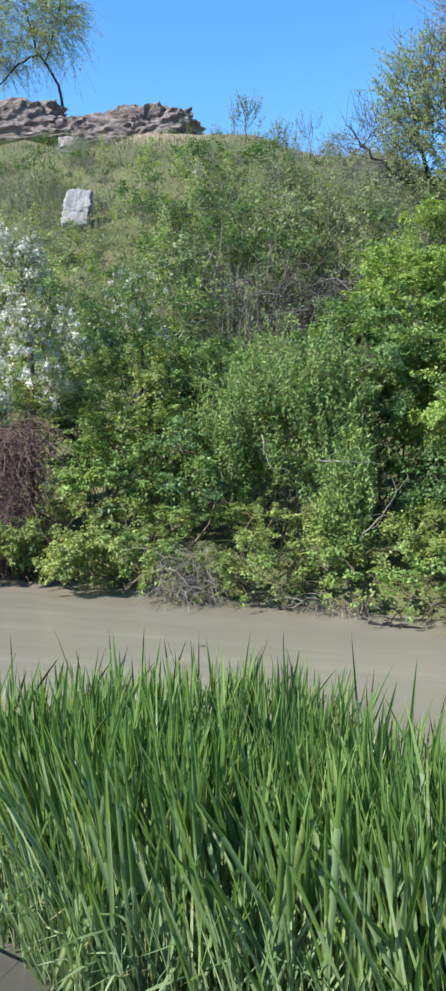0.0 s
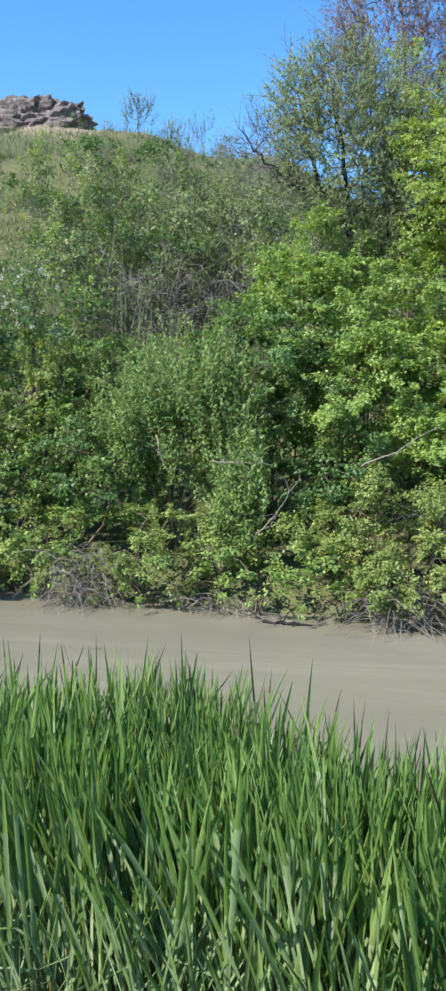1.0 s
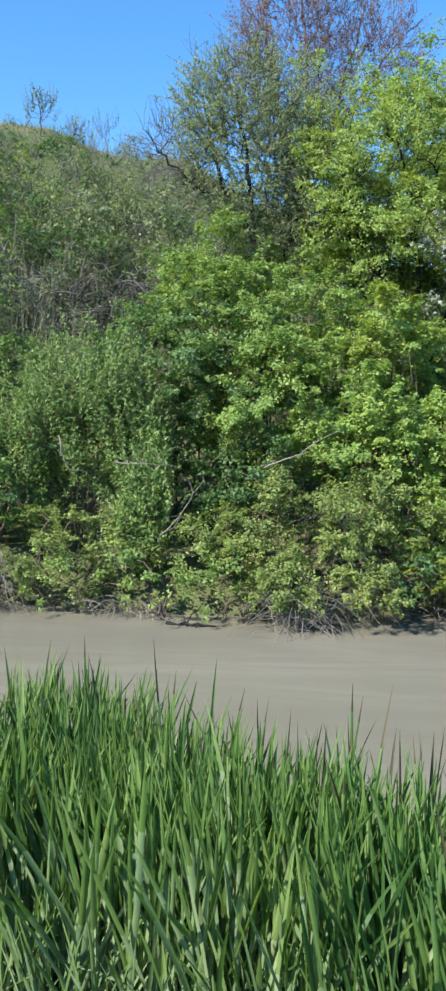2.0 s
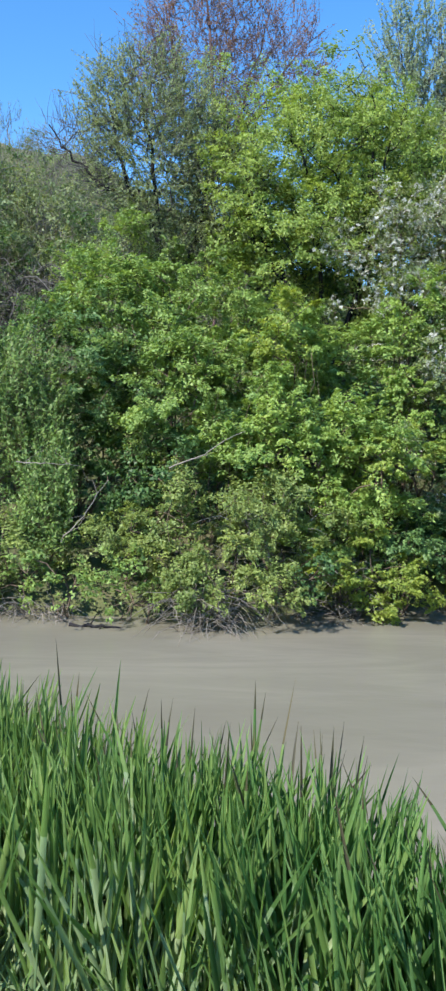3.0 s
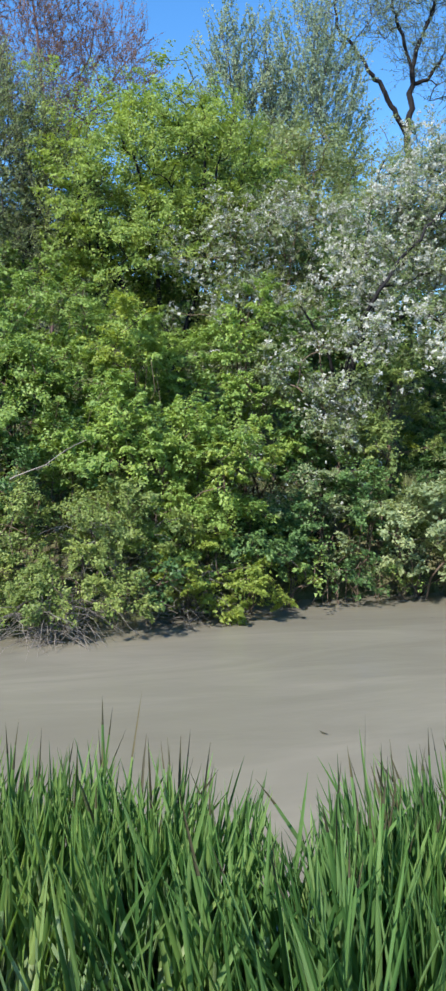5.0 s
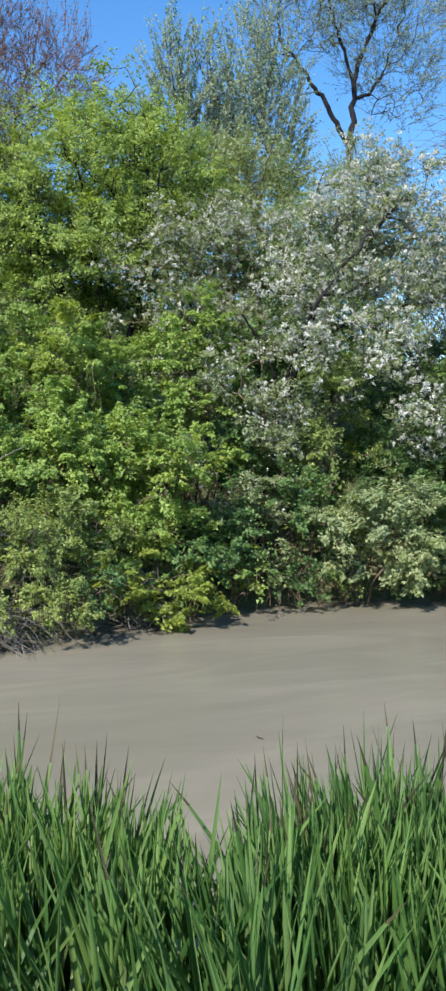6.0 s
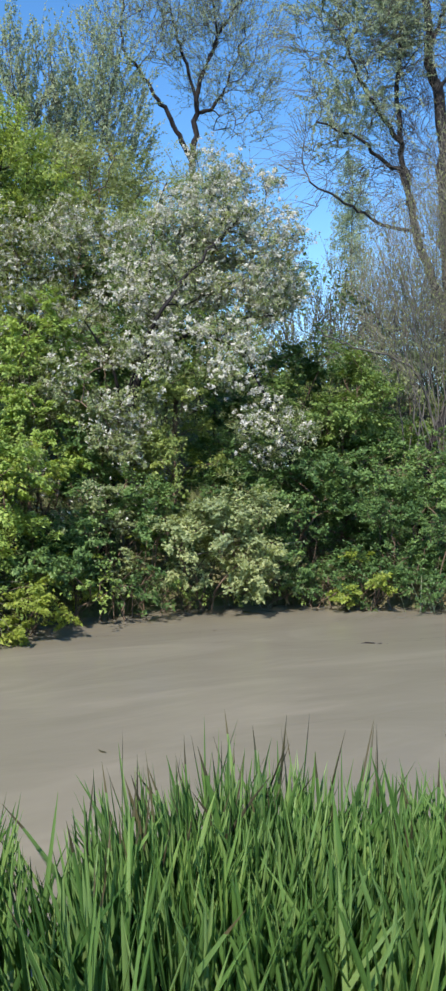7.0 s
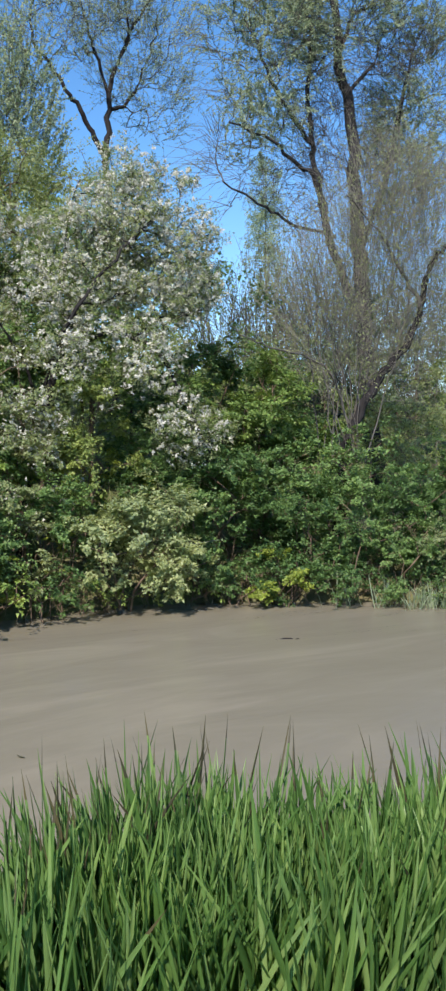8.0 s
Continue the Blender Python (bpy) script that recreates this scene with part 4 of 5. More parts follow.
tree("willow_tree", "sparse young-leaved willow with a low sweeping limb", WOOD, (-0.5, 17.5),
     [[(-0.6, 17.5, 5.0), (-0.9, 17.5, 7.4), (-1.2, 17.5, 9.4)],
      [(-0.9, 17.4, 7.35), (-1.4, 17.3, 7.4), (-2.0, 17.2, 7.5), (-2.6, 17.2, 8.1), (-3.0, 17.2, 8.6)],
      [(-0.6, 17.5, 5.0), (0.1, 17.5, 7.0), (0.3, 17.5, 8.8)], [(-0.8, 17.5, 6.4), (-1.6, 17.5, 8.0), (-1.9, 17.5, 9.4)]],
     [(-1.0, 17.5, 8.4, 1.5, 1.2, 2.0), (-2.5, 17.3, 8.1, 0.8, 0.7, 0.8), (0.6, 17.5, 7.0, 1.0, 0.9, 2.0), (-1.0, 17.3, 6.4, 1.0, 0.7, 0.9)], "grey", "dark", size=0.046, wide=0.6, per=26, sprays=900, seed=101, arch=0.0, reach=2.0,
     whips=4, whip=0.6, rise=0.35, sag=0.1, thin=0.0045, twig="slate", bole=[(0.07, 0.02), (0.04, 0.012), (0.045, 0.015), (0.035, 0.015)], leafy=[(-0.9, 17.5, 8.4, 1.6, 2, 2.2), (-0.5, 17.5, 8.8, 1.5, 2, 1.6), (0.7, 17.5, 7.0, 1.2, 2, 2.1), (-1.9, 17.4, 9.3, 1.0, 2, 0.8), (-0.7, 17.4, 6.8, 1.5, 2, 1.3)])
tree("bare_tree", "tall bare tree with reddish budding twigs", WOOD, (0.5, 24.0),
     [[(0.4, 24, 9), (0.3, 24, 12), (0.0, 24, 15.5)], [(0.4, 24, 9), (1.2, 24, 12), (1.9, 24, 14.5)], [(0.4, 24, 8.5), (-0.6, 24, 12), (-1.1, 24, 14.5)], [(0.8, 24, 10.5), (2.0, 24, 12.4), (2.9, 24, 13.4)]],
     [(-0.1, 24, 13.2, 1.7, 1.5, 3.6), (1.9, 24, 12.4, 1.6, 1.3, 2.2)], "russet", "russet", size=0.055, per=13, sprays=760, seed=102, tip=0.006, arch=-0.03, reach=2.5, whips=3, whip=0.85, rise=0.45, thin=0.0055, crook=0.09)
tree("maple_tree", "yellow-green maple tree in young leaf", WOOD, (2.6, 17.2),
     [[(2.9, 17.2, 3.4), (2.5, 17.0, 5.2), (2.2, 17, 7.6)], [(2.8, 17.2, 4.0), (3.3, 17, 6.0), (3.4, 17, 8.4)], [(2.7, 17.1, 4.6), (1.7, 16.8, 5.6), (1.2, 16.9, 7.0)]],
     [(2.9, 17, 8.2, 1.35, 0.9, 1.65), (1.7, 16.9, 7.2, 1.3, 0.9, 1.8), (2.7, 16.8, 5.8, 1.8, 0.8, 1.6)], "spring", "dark", size=0.066, wide=0.8, per=54, spread=0.3, sprays=1000, seed=103, flat=0.5, clump=0.58, shell=0.45)
tree("maple_tree", "green maple tree behind the willow", WOOD, (1.4, 19.5),
     [[(1.4, 19.5, 5.0), (1.3, 19.5, 9.0)], [(1.4, 19.5, 5.0), (2.4, 19.5, 8.0), (3.2, 19.5, 9.4)]],
     [(1.2, 19.5, 8.6, 1.5, 0.9, 2.0), (3.2, 19.5, 9.0, 1.5, 0.9, 1.7), (0.6, 19.3, 6.6, 1.7, 0.9, 1.8), (3.0, 19.4, 6.6, 1.6, 0.9, 1.6)], "pale", "dark", size=0.07, wide=0.7, per=52, spread=0.34, sprays=900, seed=114, flat=0.8, clump=0.6)
tree("poplar_tree", "tall loose poplar with small bluish leaves", WOOD, (6.5, 22.0),
     [[(6.4, 22, 7), (6.2, 22, 11), (6.0, 22, 13.6)], [(6.4, 22, 7), (5.3, 22, 10.5), (4.9, 22, 13)], [(6.4, 22, 7), (7.3, 22, 10.5), (7.9, 22, 14)]],
     [(5.4, 22, 10.6, 1.3, 1.1, 3.0), (7.4, 22, 11.0, 1.3, 1.1, 3.2)], "poplar", "slate", size=0.062, wide=0.8, per=32, sprays=820, seed=104, arch=-0.03, reach=2.5, whips=2, whip=0.9, rise=0.9, thin=0.006, crook=0.08)
tree("birch_tree", "olive-green tree with fine young leaves", WOOD, (7.2, 20.0),
     [[(7.1, 20, 4.5), (6.4, 20, 7.0), (6.2, 20, 9.4)], [(7.1, 20, 4.5), (8.0, 20, 7.0), (8.2, 20, 9.6)]],
     [(6.0, 20, 8.4, 1.3, 0.9, 2.5), (8.0, 20, 8.3, 1.2, 0.9, 2.3), (7.0, 20, 5.6, 2.2, 0.9, 1.8), (4.6, 20.2, 8.2, 1.1, 0.8, 2.2)], "haze", "brown", size=0.06, per=48, spread=0.34, sprays=980, seed=105, flat=1.0, clump=0.4)
BACK = "trees behind the bank bushes"
for n, (x, y, z, r, h, kind) in enumerate([(5.8, 16.9, 4.9, 1.5, 2.2, "dark"), (4.9, 18.4, 4.2, 1.5, 2.2, "dark"), (7.6, 17.6, 3.9, 1.6, 2.4, "maple"), (10.2, 17.6, 3.6, 1.6, 2.0, "olive"), (9.2, 18.8, 5.2, 1.3, 2.3, "olive"), (12.6, 17.6, 3.4, 1.6, 1.8, "dark"), (15.2, 16.8, 3.2, 1.6, 2.0, "grey"), (17.8, 18.6, 3.8, 1.8, 2.4, "grey"), (20.5, 20.5, 4.2, 2.0, 2.8, "olive"), (14.0, 20.0, 4.0, 1.8, 2.4, "grey"), (22.6, 22.5, 4.4, 2.2, 3.0, "scrub"), (17.4, 21.5, 4.2, 2.0, 2.6, "scrub"), (6.3, 18.8, 7.6, 1.5, 2.0, "grey"), (4.7, 18.9, 7.2, 1.3, 1.9, "deep"), (7.8, 18.6, 6.6, 1.0, 1.7, "deep"), (7.6, 17.4, 6.0, 1.3, 1.5, "deep"), (3.4, 18.2, 5.6, 1.4, 1.7, "dark"), (6.4, 17.4, 5.4, 1.2, 1.8, "deep"), (2.2, 18.5, 7.4, 1.6, 2.0, "field"), (3.7, 18.7, 8.0, 1.2, 1.6, "field")]):
    tree("hazel_tree", "leafy green understorey tree behind the bank bushes", BACK, (x, y), [[(x + 0.1, y, z - h * 0.5), (x, y, z + h * 0.6)]],
         [(x, y, z, r, 1.0, h)], kind, "brown", size=0.1, wide=0.75, per=25, spread=0.36, sprays=170 if n < 12 else 260, seed=160 + n, flat=0.7, clump=0.42)
tree("forked_tree", "tall tree with a dark forked trunk and thin new leaves", WOOD, (11.4, 24.5),
     [[(11.35, 24.5, 8), (11.3, 24.5, 11.0), (11.2, 24.5, 12.2), (11.33, 24.5, 13.0), (11.32, 24.5, 14.0), (11.54, 24.5, 14.8), (12.0, 24.5, 15.8), (12.45, 24.5, 16.7), (13.0, 24.5, 17.6)],
      [(11.2, 24.5, 12.0), (10.75, 24.4, 12.7), (10.3, 24.4, 13.3), (9.88, 24.3, 13.7), (9.5, 24.3, 14.2), (8.84, 24.3, 14.9), (8.73, 24.3, 15.6), (8.93, 24.3, 16.6)],
      [(9.25, 24.3, 14.45), (8.44, 24.2, 14.5), (7.9, 24.2, 14.7)], [(11.31, 24.5, 14.0), (10.98, 24.4, 14.95), (10.7, 24.4, 15.6), (10.38, 24.4, 16.6)],
      [(11.39, 24.5, 13.55), (11.93, 24.5, 13.85), (12.48, 24.6, 14.7), (13.0, 24.6, 16.0), (13.25, 24.6, 17.2)], [(11.7, 24.5, 15.2), (12.0, 24.4, 16.0), (11.8, 24.4, 17.2)]],
     [(9.2, 24.4, 15.6, 1.6, 1.4, 1.7), (12.4, 24.5, 15.6, 2.0, 1.6, 2.4), (11.0, 24.5, 16.8, 2.2, 1.5, 1.7), (13.0, 24.5, 13.8, 1.1, 1.0, 1.5)], "poplar", "dark", size=0.055, per=14, sprays=760, seed=106, tip=0.006, power=2.1, whips=3, whip=0.8, rise=0.6, thin=0.0048, twig="slate", girth=1.1, bole=[(0.14, 0.03), (0.09, 0.02)])
tree("blossom_tree", "wild pear in full white blossom leaning over the river", WOOD, (5.1, 15.0),
     [[(5.2, 14.8, 2.4), (5.6, 14.5, 4.0), (5.85, 14.2, 5.1), (6.8, 13.9, 6.4), (7.6, 13.9, 7.2)],
      [(5.6, 14.5, 4.1), (6.3, 13.7, 4.9), (7.2, 13.3, 4.5), (7.6, 13.0, 3.4), (8.0, 12.9, 2.6)], [(5.4, 14.6, 3.2), (4.9, 14.1, 4.4), (4.4, 13.8, 4.9)], [(5.85, 14.3, 5.1), (5.7, 14.3, 6.4), (6.1, 14.3, 7.6)],
      [(5.4, 14.3, 3.9), (5.4, 13.3, 4.9), (6.1, 13.2, 5.8), (6.75, 13.2, 6.55), (7.1, 13.2, 6.95)]],
     [(7.3, 14.0, 6.2, 1.25, 0.8, 1.4), (7.6, 13.8, 5.8, 0.9, 0.6, 1.0), (7.0, 14.2, 7.5, 0.5, 0.4, 0.7), (6.1, 14.1, 6.0, 0.85, 0.7, 1.2), (5.3, 14.0, 4.9, 0.6, 0.4, 0.7), (6.2, 13.6, 4.7, 1.0, 0.5, 0.6), (5.1, 13.4, 3.7, 0.5, 0.4, 0.7), (6.9, 13.1, 3.8, 0.6, 0.5, 0.8), (7.4, 12.9, 2.9, 0.65, 0.5, 0.75), (8.1, 12.75, 2.55, 0.5, 0.4, 0.4), (7.1, 13.9, 6.8, 1.05, 0.6, 1.1)], "grey", "dark", size=0.055, wide=0.6,
     per=24, spread=0.23, sprays=1700, blossom=4300, flower=0.036, petals=16, seed=107, fade=(0.0, 5.0), tip=0.0042, flat=0.8, clump=0.34, shell=0.5, bole=[(0.12, 0.03), (0.04, 0.01), (0.04, 0.01), (0.03, 0.01), (0.035, 0.01)])
tree("blossom_tree", "wild pear half hidden by leaves with white blossom", WOOD, (4.1, 16.6),
     [[(4.2, 16.5, 3.5), (4.0, 16.4, 5.0), (3.8, 16.4, 6.6)], [(4.2, 16.5, 3.5), (4.9, 16.4, 5.4), (5.2, 16.4, 7.2)]],
     [(3.6, 16.3, 5.9, 1.2, 0.9, 1.3), (5.2, 16.3, 6.3, 1.3, 0.9, 1.5), (4.4, 16.1, 4.7, 1.3, 0.8, 1.0)], "grey", "brown", size=0.055, wide=0.6, per=30, spread=0.26, sprays=860, blossom=1500, flower=0.036, petals=16, seed=108, tip=0.005, flat=0.8, clump=0.36)
tree("willow_tree", "large old willow with hanging bare twigs and first leaves", WOOD, (16.9, 18.2),
     [[(16.3, 18.1, 4.3), (15.95, 18, 7.8), (15.75, 18, 9.4), (15.7, 18, 10.9), (15.5, 18, 12.4), (15.15, 18, 13.2), (15.1, 18, 14.2), (14.8, 18, 15.6), (14.9, 18, 17.5)],
      [(16.1, 18, 6.2), (14.85, 18, 8.4), (14.6, 18, 9.2), (14.5, 18, 9.65), (14.2, 17.9, 10.1), (13.65, 17.9, 10.3), (12.9, 17.8, 10.7), (11.5, 17.8, 10.9)],
      [(14.7, 18, 9.2), (14.44, 18, 10.1), (14.2, 18, 11.1), (14.1, 18, 12.3), (14.2, 18, 14.0)], [(14.2, 17.9, 10.9), (13.6, 17.8, 11.3), (12.9, 17.8, 12.0), (12.4, 17.8, 12.9)],
      [(14.95, 17.9, 8.6), (13.8, 17.7, 8.6), (12.8, 17.6, 8.8), (12.1, 17.6, 9.1), (11.2, 17.6, 9.35)], [(15.6, 18, 12.7), (16.4, 18, 13.5), (16.9, 18, 14.8)],
      [(15.2, 18, 13.6), (15.7, 18, 14.8), (16.9, 18, 15.4), (17.9, 18, 15.6)], [(15.9, 18, 8.4), (16.6, 18, 9.7), (17.4, 18, 12.3), (17.9, 18, 14.2), (19.1, 18, 16.4)]],
     [(12.8, 18, 13.2, 1.7, 1.3, 2.6), (15.6, 18, 14.6, 2.4, 1.8, 2.8), (18.2, 18, 12.4, 1.9, 1.6, 3.4), (15.6, 18, 10.4, 2.3, 1.2, 2.4), (12.6, 17.8, 10.0, 1.9, 0.9, 1.6)], "poplar", "ash", size=0.068, wide=0.48, per=44, sprays=1250, hang=True, seed=109, tip=0.0065, shell=0.1, power=2.0,
     whips=4, whip=1.35, rise=0.5, sag=0.45, thin=0.0062, twig="slate", girth=1.3, bole=[(0.25, 0.06), (0.12, 0.025)], leafy=[(12.8, 18, 14.0, 2.2, 2.0, 2.1), (12.4, 18, 11.6, 1.3, 2, 1.6), (17.9, 18, 11.7, 1.7, 2.0, 2.4), (15.2, 18, 14.6, 1.6, 2.0, 1.6), (18.6, 18, 15.6, 1.5, 2.0, 1.3), (15.6, 18, 16.5, 2.0, 2.0, 1.2)])
rng = np.random.default_rng(77)
fan = []
for n in range(17):
    u = -1.25 + 2.6 * (n + rng.uniform(0, 1)) / 17
    a, y = 11.2 + rng.uniform(-0.3, 0.45), rng.uniform(12.8, 13.7)
    top = rng.uniform(6.6, 9.0)
    fan.append([(a, y, 2.5), (a + u * 0.55, y, 4.2), (a + u * 1.0, y, 5.6), (a + u * 1.35 + rng.uniform(-0.15, 0.15), y, top)])
tree("bare_willow", "bare leaning willow with many upright grey twigs", WOOD, (11.05, 13.2),
     [[(11.12, 13, 2.2), (11.25, 13, 3.1), (11.75, 13, 3.8), (12.15, 13, 4.35), (12.8, 13, 4.9), (13.24, 13, 5.7), (13.37, 13, 6.4), (13.7, 13, 7.0), (14.2, 13, 7.3), (15.0, 13, 7.7)],
      [(13.22, 13, 5.65), (12.96, 13, 6.2), (12.4, 13, 6.8), (12.05, 13, 7.2), (11.2, 13, 7.8)], [(11.6, 13.3, 3.2), (10.9, 13.3, 4.55), (9.7, 13.3, 4.75), (9.05, 13.3, 4.8), (8.4, 13.3, 5.2)]] + fan,
     [(12.0, 13.3, 5.6, 1.9, 0.6, 2.5), (13.6, 13.3, 6.2, 1.2, 0.6, 2.6), (10.7, 13.3, 5.4, 0.9, 0.6, 1.5), (12.7, 13.3, 7.4, 1.5, 0.6, 1.8)], "grey", "dark", limb_bark="slate", size=0.045, per=4, sprays=1150, seed=110, tip=0.003, reach=3.0, arch=-0.02, shell=0.1, power=2.7, whips=4, whip=1.1, rise=0.8, thin=0.0033, twig="grey", girth=1.2, bole=[(0.12, 0.04), (0.05, 0.012), (0.03, 0.008)])
tree("poplar_tree", "slim far poplar in bluish green leaf", WOOD, (31.6, 45.0),
     [[(31.6, 45, 10), (31.6, 45, 21.5)]], [(31.6, 45, 16.6, 1.0, 1.0, 6.2)], "poplar", "brown", size=0.16, per=40, spread=0.5, sprays=230, seed=111, flat=1.5)
for n, (x, y, h) in enumerate([(16.4, 24.5, 9.8), (18.8, 25.5, 10.0), (21.5, 26, 10.6), (24.5, 27, 11.6), (28.0, 28, 12.0), (14.6, 24, 8.4), (15.4, 23.0, 8.0), (17.2, 23.8, 9.0), (19.4, 24.4, 9.6), (20.0, 22.0, 8.6), (22.6, 21.6, 9.0), (17.6, 22.6, 8.0), (25.0, 23.0, 9.4)]):
    tree("scrub_tree", "far leafless grey scrub tree", "scrub behind the river bend", (x, y), [[(x + 0.2, y, h * 0.5), (x, y, h * 0.85)]],
         [(x, y, h * 0.56, 2.0, 1.2, h * 0.40)], ("scrub", "dark", "scrub")[n % 3], ("slate", "grey", "slate")[n % 3], size=0.09, per=5, sprays=125, seed=120 + n, tip=0.008, whips=3, whip=1.5, rise=0.9, thin=0.009)
tree("willow_tree", "sparse leaning tree with a drooping crown on the hilltop", "trees on the hill", (-20.62, 38.5),
     [[(-20.99, 38.5, 19.52), (-21.19, 38.5, 20.05), (-22.23, 38.5, 21.56), (-22.85, 38.5, 23.61)], [(-22.11, 38.5, 21.38), (-23.23, 38.5, 21.13), (-24.47, 38.5, 20.14), (-25.46, 38.5, 19.64)], [(-21.86, 38.5, 20.88), (-21.24, 38.5, 22.50), (-20.74, 38.5, 24.11)]],
     [(-23.23, 38.5, 23.37, 3.10, 1.99, 2.86), (-20.99, 38.5, 22.62, 1.37, 1.24, 2.11), (-24.72, 38.5, 21.75, 1.49, 1.37, 1.86)], "haze", "dark", size=0.075, wide=0.6, per=16, sprays=680, seed=112, hang=True, whips=4, whip=1.15, rise=0.35, sag=0.8, thin=0.0065, twig="slate", bole=[(0.09, 0.03), (0.06, 0.025)])
for n, (x, h) in enumerate([(-9.8, 1.7), (-7.2, 1.5), (-8.4, 0.9)]):
    z = float(land(x, 33.0))
    tree("thorn_shrub", "thin upright shrub on the skyline", "trees on the hill", (x, 33.0), [[(x, 33, z + h * 0.4), (x - 0.1, 33, z + h * 0.8)]], [(x, 33, z + h * 0.62, 0.6 - 0.2 * n, 0.3, h * 0.4)],
         "scrub", "slate", size=0.07, per=(8, 2, 5)[n], sprays=(46, 18, 24)[n], seed=150 + n, whips=2, whip=0.55, rise=1.4, thin=0.006, category="shrub")
tree("willow_bush", "pale feathery green willow bush of upright shoots", BANK, (-3.3, 13.5),
     [[(-3.3, 13.3, 2.0), (-3.2, 13.2, 3.0)], [(-3.3, 13.4, 1.2), (-2.5, 13.1, 2.4)], [(-3.3, 13.4, 1.2), (-4.2, 13.2, 2.4)]],
     [(-3.2, 13.2, 2.6, 1.05, 0.7, 1.3), (-2.5, 13.0, 2.0, 0.6, 0.5, 1.2), (-4.1, 13.2, 2.2, 0.7, 0.6, 1.1)], "field", "brown", size=0.06, wide=0.45, per=24, sprays=480, seed=23, tip=0.0035, whips=3, whip=0.6, rise=1.2, thin=0.002, category="bush")
tree("willow_bush", "slender pale green willow shoots on the bank", BANK, (-2.05, 12.4),
     [[(-2.05, 12.3, 1.0), (-2.1, 12.2, 1.8)]], [(-2.05, 12.15, 1.3, 0.32, 0.3, 1.0)], "field", "brown", size=0.072, wide=0.45, per=18, sprays=110, seed=24, tip=0.0035, whips=3, whip=0.45, rise=1.2, thin=0.002, category="bush")
tree("blossom_tree", "hawthorn in white blossom above the brambles", WOOD, (-8.3, 14.0),
     [[(-8.2, 13.8, 1.8), (-8.1, 13.7, 3.2), (-8.3, 13.7, 5.4)]], [(-7.95, 13.45, 3.75, 0.8, 0.55, 0.75), (-8.35, 13.6, 5.1, 0.6, 0.5, 1.2)], "grey", "brown", size=0.055, per=34, spread=0.24, sprays=340, blossom=480, flower=0.055, petals=18, seed=113, clump=0.3)
tree("blossom_tree", "small hawthorn with a little white blossom", WOOD, (-6.4, 15.0),
     [[(-6.4, 14.8, 2.5), (-6.3, 14.5, 4.6)]], [(-6.3, 14.2, 4.75, 0.45, 0.5, 0.65)], "dark", "brown", size=0.05, per=40, spread=0.2, sprays=110, blossom=70, flower=0.045, petals=10, seed=115, clump=0.25)


# ---- reeds on the near side ----
def reed_mesh(seed, bent=0):
    """One blade, 1 m high: a keeled strip of nearly even width that leans, bows a little and ends in a short point; bent blades are folded over."""
    rng = np.random.default_rng(seed)
    k = 6
    s = np.array([0.0, 0.3, 0.58, 0.8, 0.92, 1.0])
    lean, bow = rng.uniform(-0.05, 0.3), rng.uniform(-0.04, 0.2)
    x = lean * s + bow * s ** 2.4
    z = s - 0.2 * (abs(lean) + abs(bow)) * s ** 2
    if bent:
        crease = rng.uniform(0.55, 0.8)
        over = np.maximum(s - crease, 0)
        x = lean * s + over * rng.uniform(0.8, 1.1)
        z = s - over * rng.uniform(1.0, 1.9)
    y = 0.025 * np.sin(s * rng.uniform(1, 4))
    w = 0.0158 * np.minimum(1.0, 0.6 + 1.0 * s) * np.interp(s, [0, 0.5, 0.8, 0.92, 1.0], [1, 1, 0.86, 0.5, 0.04])
    tw = rng.uniform(-1.3, 1.3) + rng.uniform(-0.8, 0.8) * s
    side = np.stack([np.sin(tw) * 0.6, np.cos(tw), 0 * tw], 1)
    mid = np.stack([x, y, z], 1)
    keel = np.stack([np.cos(tw), -np.sin(tw), 0 * tw], 1) * w[:, None] * 0.4
    v = np.stack([mid - side * w[:, None], mid + keel, mid + side * w[:, None]], 1).reshape(-1, 3)
    f, idx = [], []
    for r in range(k - 1):
        for c in (0, 1):
            a = r * 3 + c
            f.append((a, a + 1, a + 4, a + 3))
            idx.append(1 if r >= k - 2 else 2 if r < 2 + seed % 2 else 0)
    return v, np.array(f), np.array(idx)


def reed_back(x):
    """The outer edge of the reed belt, along the near bank."""
    return np.interp(x, [-7, -3.2, -2.4, -1.8, -1.1, -0.75, -0.5, -0.3, 0.2, 0.5, 0.66, 0.76, 0.86, 1.0, 1.5, 1.85, 2.05, 2.2, 2.45, 7.0],
                     [3.5, 3.7, 4.0, 4.4, 4.55, 4.3, 3.95, 3.6, 3.45, 3.3, 3.05, 2.5, 2.45, 2.9, 3.05, 3.1, 3.0, 2.65, 2.45, 2.4])


def reed_front(x):
    return np.interp(x, [-7, -3.4, -2.6, -2.2, -1.9, -1.6, -1.35, -1.1, -0.85, -0.5, 0.0, 1.0, 2.0, 2.6, 7.0], [3.2, 3.5, 3.7, 3.6, 3.4, 3.25, 3.2, 3.25, 3.15, 3.05, 2.95, 2.45, 2.0, 1.85, 1.8])


def blocks_gap(v, m):
    """A narrow gap runs out through the bed to the open water: no blade reaches up into it."""
    m = np.array(m)
    p = v @ m[:3, :3].T + m[:3, 3]
    return np.any(p[:, 2] > 2.47 - 0.50 * p[:, 1] + 5.5 * np.abs(p[:, 0] - 0.11 - 0.263 * p[:, 1]))


